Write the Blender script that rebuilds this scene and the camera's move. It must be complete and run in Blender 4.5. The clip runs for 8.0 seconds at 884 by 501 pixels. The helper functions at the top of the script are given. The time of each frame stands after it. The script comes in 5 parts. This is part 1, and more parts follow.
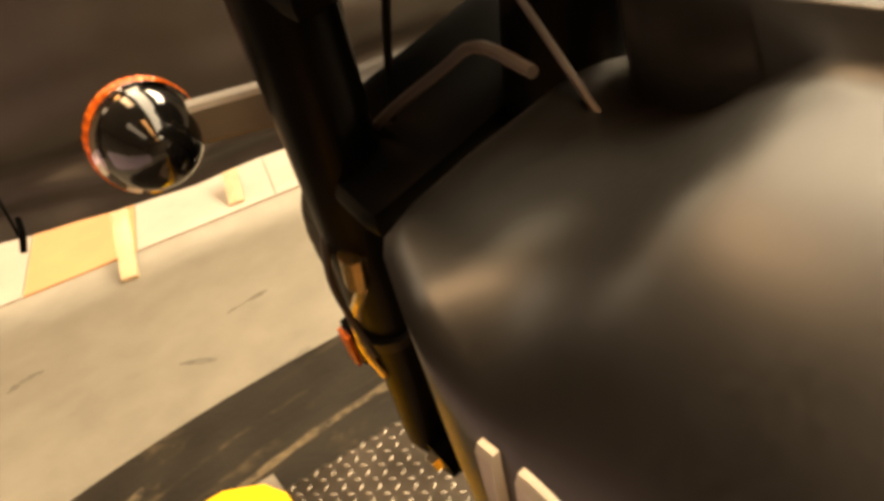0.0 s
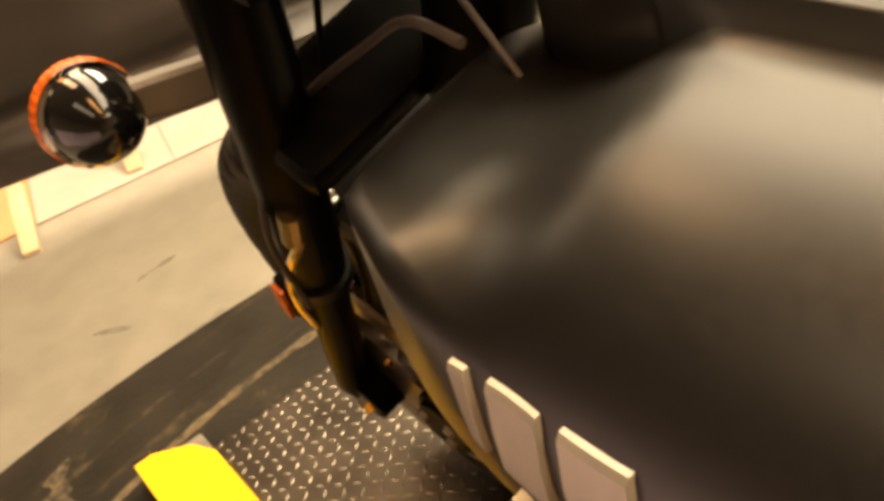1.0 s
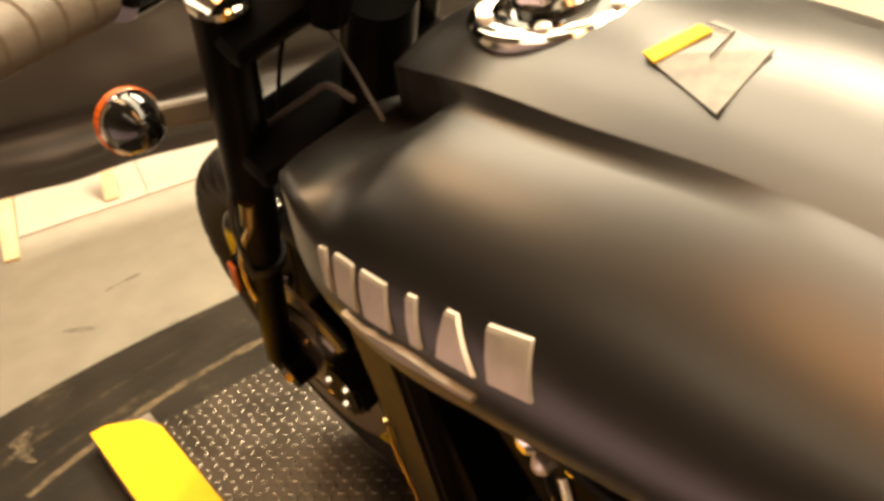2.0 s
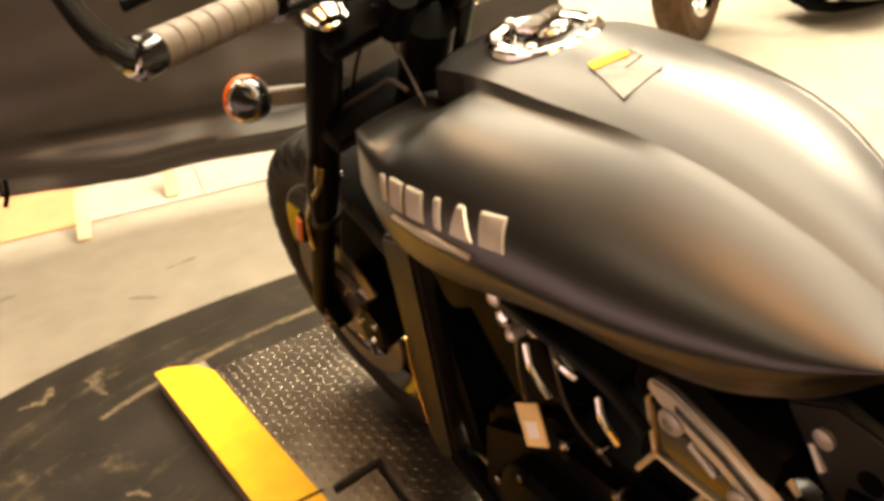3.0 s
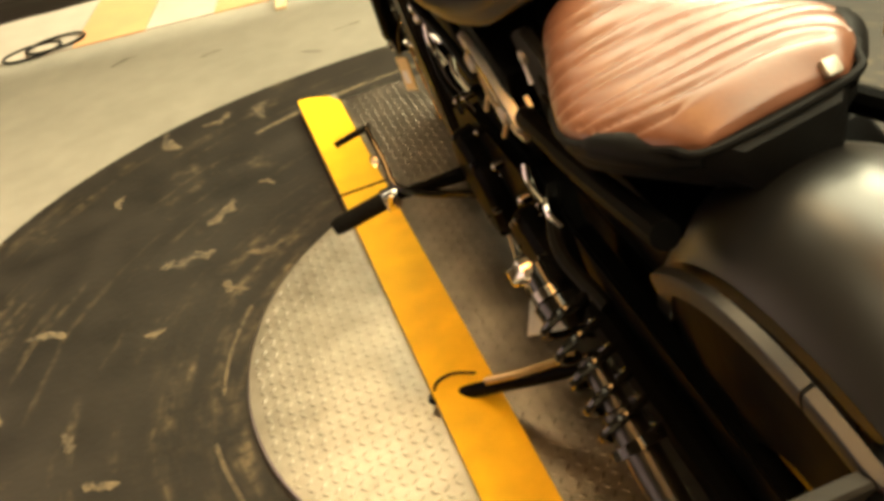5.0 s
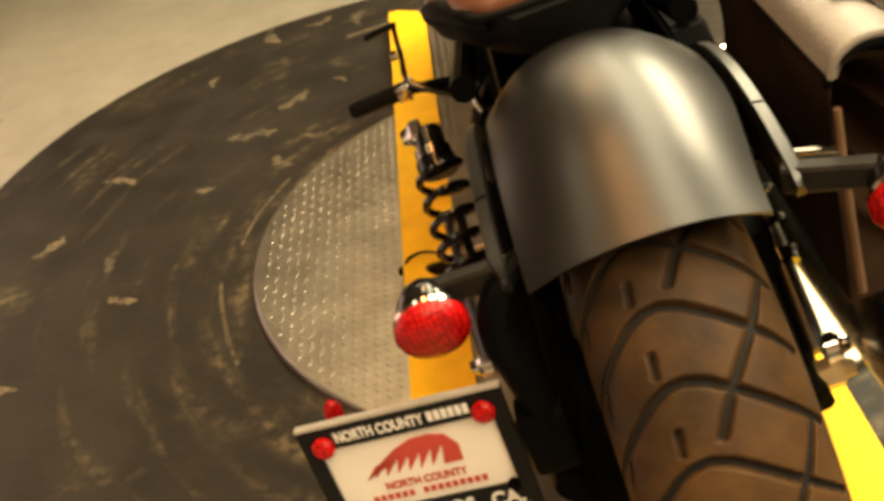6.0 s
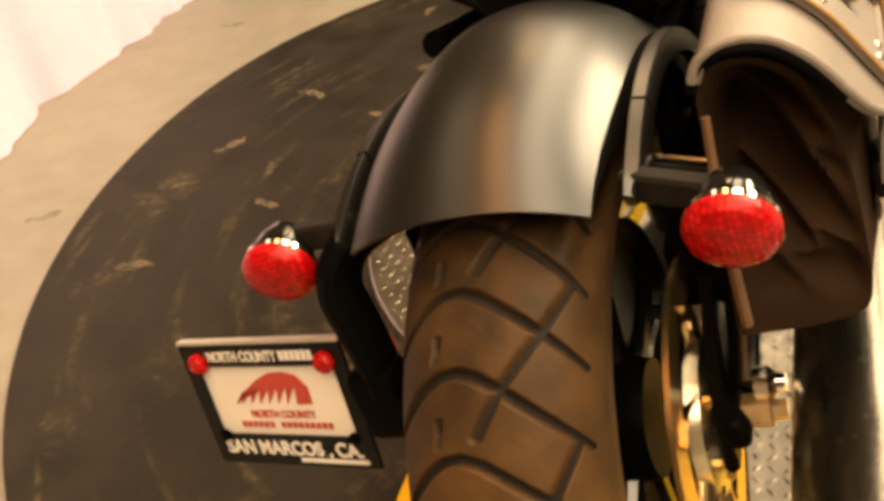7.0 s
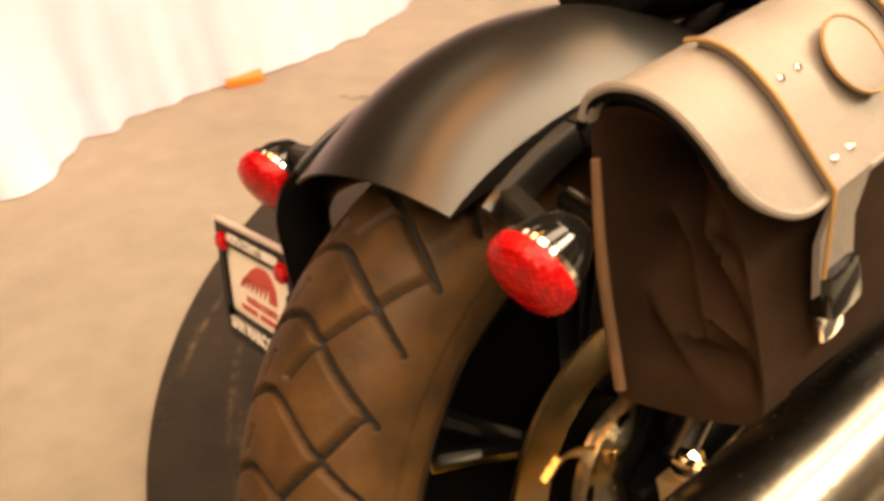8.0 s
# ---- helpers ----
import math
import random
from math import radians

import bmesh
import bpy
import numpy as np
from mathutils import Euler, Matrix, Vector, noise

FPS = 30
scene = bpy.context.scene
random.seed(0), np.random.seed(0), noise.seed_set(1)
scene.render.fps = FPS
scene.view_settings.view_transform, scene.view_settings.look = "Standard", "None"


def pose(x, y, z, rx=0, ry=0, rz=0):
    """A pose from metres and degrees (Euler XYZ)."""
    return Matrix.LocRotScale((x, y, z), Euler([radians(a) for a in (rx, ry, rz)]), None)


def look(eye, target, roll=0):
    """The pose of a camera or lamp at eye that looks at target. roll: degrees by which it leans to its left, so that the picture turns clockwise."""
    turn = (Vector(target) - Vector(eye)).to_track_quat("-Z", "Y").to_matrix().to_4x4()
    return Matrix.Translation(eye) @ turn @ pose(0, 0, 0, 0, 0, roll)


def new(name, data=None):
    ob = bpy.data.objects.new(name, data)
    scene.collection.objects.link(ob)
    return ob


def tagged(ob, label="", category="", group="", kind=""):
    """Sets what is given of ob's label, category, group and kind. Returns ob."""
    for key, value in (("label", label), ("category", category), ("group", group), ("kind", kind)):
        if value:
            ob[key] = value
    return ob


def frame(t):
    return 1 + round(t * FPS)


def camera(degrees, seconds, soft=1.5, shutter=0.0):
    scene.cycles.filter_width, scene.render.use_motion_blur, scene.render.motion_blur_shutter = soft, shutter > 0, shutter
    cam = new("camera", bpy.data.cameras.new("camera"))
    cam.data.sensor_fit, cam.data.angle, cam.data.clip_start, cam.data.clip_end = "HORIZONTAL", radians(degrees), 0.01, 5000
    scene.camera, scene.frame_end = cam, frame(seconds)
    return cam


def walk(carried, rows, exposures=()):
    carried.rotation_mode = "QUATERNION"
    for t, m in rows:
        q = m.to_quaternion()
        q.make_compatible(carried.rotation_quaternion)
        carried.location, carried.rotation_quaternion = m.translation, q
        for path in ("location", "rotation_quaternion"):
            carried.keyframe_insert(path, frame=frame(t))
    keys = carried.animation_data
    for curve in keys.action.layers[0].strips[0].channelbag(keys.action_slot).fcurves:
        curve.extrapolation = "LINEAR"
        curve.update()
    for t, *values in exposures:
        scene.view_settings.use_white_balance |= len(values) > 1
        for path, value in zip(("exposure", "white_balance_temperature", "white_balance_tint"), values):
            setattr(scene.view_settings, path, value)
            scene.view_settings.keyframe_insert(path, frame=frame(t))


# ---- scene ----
cam = camera(47.0, 8.0, soft=4.0)
PATH = [
    (0, (-0.393, 0.872, 0.919), (0.210, 2.513, -0.052), -19.0),
    (0.5, (-0.405, 0.871, 0.91), (0.231, 2.488, -0.082), -19.6),
    (1, (-0.427, 0.841, 0.951), (0.293, 2.345, -0.154), -19.8),
    (1.2, (-0.45, 0.796, 0.976), (0.361, 2.252, -0.129), -18.0),
    (2.3, (-0.607, 0.431, 1.08), (0.279, 1.953, 0.133), -8.8),
    (2.5, (-0.652, 0.378, 1.094), (0.258, 1.897, 0.164), -7.1),
    (3, (-0.761, 0.199, 1.137), (0.12, 1.753, 0.239), -7.3),
    (3.5, (-0.799, -0.044, 1.169), (-0.03, 1.569, 0.272), -8.5),
    (4, (-0.778, -0.246, 1.17), (-0.157, 1.41, 0.235), -10.4),
    (4.5, (-0.681, -0.345, 1.13), (-0.276, 1.325, 0.107), -13.8),
    (5, (-0.521, -0.466, 1.105), (-0.27, 1.188, 0.009), -15.0),
    (5.2, (-0.471, -0.545, 1.102), (-0.243, 1.105, -0.004), -14.7),
    (6.3, (-0.13, -0.754, 1.017), (-0.419, 0.892, -0.081), -11.3),
    (6.5, (-0.05, -0.734, 1.007), (-0.469, 0.876, -0.103), -10.9),
    (7, (0.097, -0.69, 0.986), (-0.574, 0.85, -0.1), -13.1),
    (7.5, (0.282, -0.626, 0.961), (-0.791, 0.684, -0.103), -5.9),
    (8, (0.412, -0.512, 0.956), (-0.896, 0.578, -0.093), -7.2),
]
walk(cam, [(t, look(eye, target, roll)) for t, eye, target, roll in PATH], exposures=((0, 0.32, 6400, 10), (1, 0.32, 6400, 10), (2.5, 0.5, 5900, 9), (3.5, 0.65, 5850, 9), (4.5, 0.5, 6000, 4), (5.0, 0.52, 5750, -8), (6.5, 0.08, 6300, 6), (7.5, 0.19, 6550, 13), (8, 0.23, 6600, 16)))


# ---- light ----
def area_lamp(name, eye, target, sx, sy, watts, colour):
    lamp = bpy.data.lights.new(name, "AREA")
    lamp.shape, lamp.size, lamp.size_y, lamp.energy, lamp.color = "RECTANGLE", sx, sy, watts, colour
    ob = new(name, lamp)
    ob.matrix_world = look(eye, target)
    return ob


WARM = (1.0, 0.77, 0.48)
world = bpy.data.worlds.new("world")
scene.world = world
world.use_nodes = True
world.node_tree.nodes["Background"].inputs[0].default_value = (1.0, 0.82, 0.62, 1)
world.node_tree.nodes["Background"].inputs[1].default_value = 0.006
# long rows of ceiling lamps running the length of the hall
area_lamp("lamp_row_main", (0.62, 1.4, 3.6), (0.62, 1.401, 0.0), 1.0, 10.6, 342, WARM)
area_lamp("lamp_row_east", (2.5, 3.8, 3.6), (2.5, 3.801, 0.0), 1.2, 5.5, 740, WARM)
area_lamp("lamp_row_east_rear", (2.6, -1.7, 3.6), (2.6, -1.699, 0.0), 1.0, 5.0, 175, WARM)
area_lamp("tungsten_row", (-0.62, -1.4, 3.6), (-0.62, -1.399, 0.0), 0.42, 5.4, 88, (1.0, 0.42, 0.11))
area_lamp("lamp_row_north", (-0.50, 4.0, 3.6), (-0.50, 4.001, 0.0), 0.5, 2.0, 44, (1.0, 0.60, 0.28))
area_lamp("lamp_row_west", (-2.1, 0.2, 3.6), (-2.1, 0.201, 0.0), 0.6, 3.5, 20, (1.0, 0.74, 0.45))
area_lamp("ceiling_lamp_far", (-0.6, 6.9, 3.5), (-0.6, 5.4, 0.0), 3.2, 1.4, 36, (1.0, 0.76, 0.5))


# ---- materials ----
def material(name, base, rough=0.6, metal=0.0, vary=0.15, scale=30.0, bump=0.0, bump_scale=150.0, coat=0.0, spec=0.5, second=None, random_tint=0.0):
    """Principled surface with a coarse and a fine variation of its base colour and a fine relief."""
    m = bpy.data.materials.new(name)
    m.use_nodes = True
    nt = m.node_tree
    b = nt.nodes["Principled BSDF"]
    b.inputs["Roughness"].default_value, b.inputs["Metallic"].default_value = rough, metal
    b.inputs["Coat Weight"].default_value, b.inputs["Specular IOR Level"].default_value = coat, spec
    co = nt.nodes.new("ShaderNodeTexCoord")
    fine, coarse = nt.nodes.new("ShaderNodeTexNoise"), nt.nodes.new("ShaderNodeTexNoise")
    fine.inputs["Scale"].default_value, fine.inputs["Detail"].default_value = scale, 8
    coarse.inputs["Scale"].default_value, coarse.inputs["Detail"].default_value = scale * 0.09, 4
    for n in (fine, coarse):
        nt.links.new(co.outputs["Object"], n.inputs["Vector"])
    add = nt.nodes.new("ShaderNodeMath")
    add.operation = "ADD"
    nt.links.new(fine.outputs[0], add.inputs[0])
    nt.links.new(coarse.outputs[0], add.inputs[1])
    ramp = nt.nodes.new("ShaderNodeMapRange")
    ramp.inputs["From Min"].default_value, ramp.inputs["From Max"].default_value = 0.7, 1.3
    nt.links.new(add.outputs[0], ramp.inputs["Value"])
    mix = nt.nodes.new("ShaderNodeMix")
    mix.data_type = "RGBA"
    other = second or tuple(c * (1 + 2 * vary) for c in base)
    mix.inputs["A"].default_value = (*[c * (1 - vary) for c in base], 1)
    mix.inputs["B"].default_value = (*other, 1)
    nt.links.new(ramp.outputs[0], mix.inputs["Factor"])
    nt.links.new(mix.outputs["Result"], b.inputs["Base Color"])
    rr = nt.nodes.new("ShaderNodeMapRange")
    rr.inputs["To Min"].default_value, rr.inputs["To Max"].default_value = max(rough * 0.85, 0.02), min(rough * 1.2, 1)
    nt.links.new(fine.outputs[0], rr.inputs["Value"])
    nt.links.new(rr.outputs[0], b.inputs["Roughness"])
    if bump:
        relief, bn = nt.nodes.new("ShaderNodeTexNoise"), nt.nodes.new("ShaderNodeBump")
        relief.inputs["Scale"].default_value, relief.inputs["Detail"].default_value = bump_scale, 6
        bn.inputs["Strength"].default_value, bn.inputs["Distance"].default_value = bump, 0.004
        nt.links.new(co.outputs["Object"], relief.inputs["Vector"])
        nt.links.new(relief.outputs[0], bn.inputs["Height"])
        nt.links.new(bn.outputs[0], b.inputs["Normal"])
    return m


M_FLOOR = material("grey_concrete", (0.228, 0.213, 0.176), 0.55, vary=0.11, scale=14, bump=0.15, bump_scale=90)
M_RUBBER_MAT = material("worn_rubber_mat", (0.014, 0.0115, 0.0085), 0.62, vary=0.45, scale=9, bump=0.25, bump_scale=60, spec=0.22)


def add_swept_dust(m, cx, cy, colour):
    """Tan dust rubbed in arcs round a centre, broken up into patches."""
    nt = m.node_tree
    b = nt.nodes["Principled BSDF"]
    old = b.inputs["Base Color"].links[0].from_socket
    co, sep = nt.nodes.new("ShaderNodeTexCoord"), nt.nodes.new("ShaderNodeSeparateXYZ")
    nt.links.new(co.outputs["Object"], sep.inputs[0])

    def calc(op, a, b_=None, c=None):
        n = nt.nodes.new("ShaderNodeMath")
        n.operation = op
        for k, v in enumerate((a, b_, c)):
            if v is None:
                continue
            if isinstance(v, (int, float)):
                n.inputs[k].default_value = v
            else:
                nt.links.new(v, n.inputs[k])
        return n.outputs[0]

    dx, dy = calc("SUBTRACT", sep.outputs[0], cx), calc("SUBTRACT", sep.outputs[1], cy)
    rad = calc("SQRT", calc("ADD", calc("MULTIPLY", dx, dx), calc("MULTIPLY", dy, dy)))
    turn = calc("ARCTAN2", dy, dx)
    polar = nt.nodes.new("ShaderNodeCombineXYZ")
    nt.links.new(calc("MULTIPLY", rad, 26.0), polar.inputs[0])
    nt.links.new(calc("MULTIPLY", turn, 3.2), polar.inputs[1])
    arcs, blots, grit = (nt.nodes.new("ShaderNodeTexNoise") for _ in range(3))
    arcs.inputs["Scale"].default_value, arcs.inputs["Detail"].default_value = 1.0, 6
    nt.links.new(polar.outputs[0], arcs.inputs["Vector"])
    blots.inputs["Scale"].default_value, blots.inputs["Detail"].default_value = 3.4, 9
    blots.inputs["Roughness"].default_value = 0.72
    grit.inputs["Scale"].default_value, grit.inputs["Detail"].default_value = 42, 6
    for n in (blots, grit):
        nt.links.new(co.outputs["Object"], n.inputs["Vector"])

    def ramp(v, lo, hi, top):
        r = nt.nodes.new("ShaderNodeMapRange")
        r.inputs["From Min"].default_value, r.inputs["From Max"].default_value, r.inputs["To Max"].default_value = lo, hi, top
        nt.links.new(v, r.inputs["Value"])
        return r.outputs[0]

    dust = calc("ADD", ramp(arcs.outputs[0], 0.57, 0.80, 0.6), ramp(blots.outputs[0], 0.57, 0.74, 0.7))
    near = calc("MULTIPLY", ramp(rad, 0.92, 0.66, 1.0), ramp(arcs.outputs[0], 0.44, 0.70, 0.50))
    dust = calc("MULTIPLY", calc("ADD", dust, near), ramp(grit.outputs[0], 0.36, 0.66, 1.0))
    mix = nt.nodes.new("ShaderNodeMix")
    mix.data_type = "RGBA"
    mix.inputs["B"].default_value = (*colour, 1)
    nt.links.new(dust, mix.inputs["Factor"])
    nt.links.new(old, mix.inputs["A"])
    nt.links.new(mix.outputs["Result"], b.inputs["Base Color"])


add_swept_dust(M_RUBBER_MAT, -0.053, 0.946, (0.20, 0.155, 0.085))
M_STEEL = material("bare_steel_plate", (0.29, 0.27, 0.23), 0.36, metal=1.0, vary=0.22, scale=14, bump=0.12, bump_scale=40)
M_STEEL_DARK = material("dirty_steel_plate", (0.16, 0.14, 0.115), 0.34, metal=0.85, vary=0.3, scale=12, bump=0.1)
M_RAIL_SIDE = material("scuffed_grey_steel", (0.13, 0.115, 0.095), 0.5, vary=0.4, scale=30, bump=0.3)
M_YELLOW = material("yellow_paint", (0.86, 0.52, 0.006), 0.6, vary=0.10, scale=16, bump=0.15, spec=0.2)
M_SATIN = material("satin_black_paint", (0.004, 0.0038, 0.0034), 0.34, vary=0.06, scale=260, spec=0.74, bump=0.008, bump_scale=900)
M_BLACK = material("black_painted_metal", (0.002, 0.002, 0.002), 0.36, vary=0.2, scale=40, spec=0.02)
M_BLACK_GLOSS = material("gloss_black_metal", (0.005, 0.005, 0.005), 0.10, vary=0.1, scale=40, coat=0.2)
M_CASTING = material("black_engine_casting", (0.0018, 0.0017, 0.0015), 0.40, vary=0.25, scale=60, bump=0.08, spec=0.025)
M_FRAME = material("cast_frame_paint", (0.011, 0.010, 0.0085), 0.45, vary=0.2, scale=50, spec=0.2)
M_CHROME = material("chrome", (0.75, 0.72, 0.68), 0.08, metal=1.0, vary=0.05, scale=30)
M_ALU = material("machined_aluminium", (0.66, 0.62, 0.56), 0.36, metal=0.75, vary=0.08, scale=50)
M_GOLD_EDGE = material("machined_gold_edge", (0.62, 0.50, 0.30), 0.34, metal=0.8, vary=0.1, scale=60)
M_BADGE = material("dull_nickel_badge", (0.40, 0.37, 0.32), 0.42, metal=0.7, vary=0.1, scale=60)
# grey base stands in for lamp sheen on the dark front stalks
M_STALK = material("lit_grey_stalk", (0.11, 0.097, 0.075), 0.42, vary=0.12, scale=60)
# gold base colour imitates a warm reflection on the plain steel disc
M_ROTOR = material("gold_reflection_steel", (0.62, 0.46, 0.24), 0.22, metal=1.0, vary=0.12, scale=40)
M_BRASS = material("gold_zinc_steel", (0.55, 0.40, 0.16), 0.25, metal=1.0, vary=0.15, scale=30)
M_TYRE = material("dusty_tyre_rubber", (0.027, 0.0162, 0.0076), 0.55, vary=0.4, scale=26, bump=0.2, spec=0.18, second=(0.088, 0.046, 0.0155))
M_TYRE_CLEAN = material("clean_tyre_rubber", (0.008, 0.007, 0.006), 0.6, vary=0.2, scale=40, spec=0.2)
# near-black for the groove bottoms: their shade put into the rubber's colour
M_GROOVE_SHADE = material("tyre_groove_shade", (0.006, 0.005, 0.004), 0.9, vary=0.2, scale=40)
M_SEAT = material("tan_leather", (0.125, 0.053, 0.029), 0.31, vary=0.16, scale=30, bump=0.06, bump_scale=220)
M_VINYL = material("black_vinyl", (0.005, 0.005, 0.005), 0.5, vary=0.15, scale=60, bump=0.15, bump_scale=260, spec=0.05)
M_BAG = material("brown_canvas", (0.021, 0.0112, 0.0058), 0.85, vary=0.25, scale=30, bump=0.3, bump_scale=400, spec=0.1)
M_LID = material("taupe_leather", (0.180, 0.160, 0.145), 0.5, vary=0.08, scale=40, bump=0.25, bump_scale=260)
M_PIPING = material("ochre_cord", (0.28, 0.17, 0.06), 0.6, vary=0.1)
M_CLOTH_BLACK = material("black_tarpaulin", (0.020, 0.016, 0.013), 0.42, vary=0.2, scale=8, bump=0.35, bump_scale=14)
M_DRAPE = material("white_cloth", (0.68, 0.555, 0.73), 0.8, vary=0.04, scale=12, bump=0.1, bump_scale=120)
M_WOOD = material("pale_pine", (0.66, 0.52, 0.32), 0.6, vary=0.15, scale=25, bump=0.15)
M_BOARD = material("cream_board", (0.38, 0.34, 0.29), 0.7, vary=0.08, scale=10)
M_PEACH = material("peach_board", (0.50, 0.27, 0.12), 0.7, vary=0.08, scale=10)
M_PLASTER = material("painted_wall", (0.26, 0.22, 0.18), 0.8, vary=0.06, scale=6)
M_ORANGE = material("orange_plastic", (0.75, 0.20, 0.02), 0.4, vary=0.05)
M_WHITE = material("white_plastic", (0.78, 0.76, 0.72), 0.4, vary=0.03)
M_RED_INK = material("red_print", (0.42, 0.05, 0.035), 0.5, vary=0.1)
M_TEXT_WHITE = material("white_print", (0.75, 0.74, 0.72), 0.5, vary=0.03)
M_PAPER = material("yellowed_tag_card", (0.62, 0.48, 0.22), 0.7, vary=0.12)
M_GRIP = material("grey_rubber_grip", (0.085, 0.068, 0.050), 0.55, vary=0.15, scale=50, bump=0.2)
M_CABLE = material("black_rubber_hose", (0.004, 0.004, 0.0035), 0.5, vary=0.2, spec=0.12)
M_BRUSHED = material("dulled_chrome", (0.24, 0.225, 0.20), 0.16, metal=1.0, vary=0.2, scale=60)
M_CARRIER = material("cast_disc_carrier", (0.46, 0.42, 0.32), 0.25, metal=1.0, vary=0.2, scale=60, bump=0.06, bump_scale=200)
M_HOSE = material("grey_rubber_hose", (0.032, 0.025, 0.020), 0.5, vary=0.2)
M_MUFFLER = material("satin_ceramic_coat", (0.26, 0.24, 0.205), 0.25, metal=1.0, vary=0.1, scale=120)
M_LABEL = material("worn_foil_label", (0.11, 0.10, 0.08), 0.36, vary=0.3, scale=90)


def lens_material(name, colour):
    m = bpy.data.materials.new(name)
    m.use_nodes = True
    nt = m.node_tree
    b = nt.nodes["Principled BSDF"]
    b.inputs["Base Color"].default_value, b.inputs["Roughness"].default_value = (*colour, 1), 0.22
    b.inputs["Coat Weight"].default_value = 0.08
    b.inputs["Specular IOR Level"].default_value = 0.2
    cells, bn, co = nt.nodes.new("ShaderNodeTexVoronoi"), nt.nodes.new("ShaderNodeBump"), nt.nodes.new("ShaderNodeTexCoord")
    cells.inputs["Scale"].default_value, cells.inputs["Randomness"].default_value = 215, 0.35
    bn.inputs["Strength"].default_value, bn.inputs["Distance"].default_value = 0.55, 0.002
    bn.invert = True
    spread, mix = nt.nodes.new("ShaderNodeMapRange"), nt.nodes.new("ShaderNodeMix")
    spread.inputs["From Min"].default_value, spread.inputs["From Max"].default_value = 0.15, 0.6
    mix.data_type = "RGBA"
    mix.inputs["A"].default_value = (*[min(c * 1.35, 0.85) for c in colour], 1)
    mix.inputs["B"].default_value = (*[c * 0.55 for c in colour], 1)
    nt.links.new(co.outputs["Object"], cells.inputs["Vector"])
    nt.links.new(cells.outputs["Distance"], spread.inputs["Value"])
    nt.links.new(spread.outputs[0], mix.inputs["Factor"])
    nt.links.new(mix.outputs["Result"], b.inputs["Base Color"])
    nt.links.new(cells.outputs["Distance"], bn.inputs["Height"])
    nt.links.new(bn.outputs[0], b.inputs["Normal"])
    return m


M_RED_LENS = lens_material("red_lens", (0.47, 0.004, 0.004))
M_AMBER_LENS = lens_material("amber_lens", (0.75, 0.14, 0.01))


# ---- mesh helpers ----
def finish(name, bm, mat, smooth=30):
    bmesh.ops.recalc_face_normals(bm, faces=bm.faces)
    me = bpy.data.meshes.new(name)
    bm.to_mesh(me)
    bm.free()
    me.materials.append(mat)
    if smooth:
        me.shade_smooth()
        me.set_sharp_from_angle(angle=radians(smooth))
    return me


def thing(name, label, category, bm=None, mat=None, group="", kind="", smooth=30):
    ob = new(name, finish(name, bm, mat, smooth) if bm else None)
    return tagged(ob, label, category, group, kind)


def part(name, bm, mat, parent, label="", smooth=30, kind=""):
    ob = new(name, finish(name, bm, mat, smooth))
    ob.parent = parent
    return tagged(ob, label, kind=kind)


def box(x0, y0, z0, x1, y1, z1, bevel=0.0, bm=None):
    bm = bm or bmesh.new()
    made = bmesh.ops.create_cube(bm, size=1.0, matrix=Matrix.LocRotScale(((x0 + x1) / 2, (y0 + y1) / 2, (z0 + z1) / 2), None, (x1 - x0, y1 - y0, z1 - z0)))
    if bevel:
        edges = list({e for v in made["verts"] for e in v.link_edges})
        bmesh.ops.bevel(bm, geom=edges, offset=bevel, segments=2, affect="EDGES", profile=0.6)
    return bm


def moved(bm, m):
    bmesh.ops.transform(bm, matrix=m, verts=bm.verts)
    return bm


def rings(bm, loops, closed=True, caps=True):
    """Skin a row of point loops."""
    rows = [[bm.verts.new(p) for p in loop] for loop in loops]
    n = len(rows[0])
    for a, b in zip(rows, rows[1:]):
        for i in range(n if closed else n - 1):
            j = (i + 1) % n
            bm.faces.new((a[i], a[j], b[j], b[i]))
    if caps and closed:
        bm.faces.new(rows[0][::-1])
        bm.faces.new(rows[-1])
    return bm


def curve(points, steps=8):
    """A smooth line through the points."""
    pts = [Vector(p) for p in points]
    pts = [2 * pts[0] - pts[1], *pts, 2 * pts[-1] - pts[-2]]
    out = []
    for a, b, c, d in zip(pts, pts[1:], pts[2:], pts[3:]):
        for i in range(steps):
            t = i / steps
            out.append(0.5 * (2 * b + (c - a) * t + (2 * a - 5 * b + 4 * c - d) * t * t + (3 * b - 3 * c + d - a) * t ** 3))
    return [*out, pts[-2]]


def tube(points, radius, segs=10, smooth_steps=0, bm=None, flat=1.0, caps=True):
    bm = bm or bmesh.new()
    pts = curve(points, smooth_steps) if smooth_steps else [Vector(p) for p in points]
    radii = np.interp(np.linspace(0, 1, len(pts)), np.linspace(0, 1, len(radius)), radius) if hasattr(radius, "__len__") else [radius] * len(pts)
    radii = [float(r) for r in radii]
    side, loops = None, []
    for i, p in enumerate(pts):
        d = (pts[min(i + 1, len(pts) - 1)] - pts[max(i - 1, 0)]).normalized()
        side = d.orthogonal() if side is None else side - d * side.dot(d)
        side.normalize()
        up = d.cross(side)
        loops.append([p + radii[i] * (math.cos(a) * side + flat * math.sin(a) * up) for a in np.linspace(0, 2 * math.pi, segs, endpoint=False)])
    return rings(bm, loops, caps=caps)


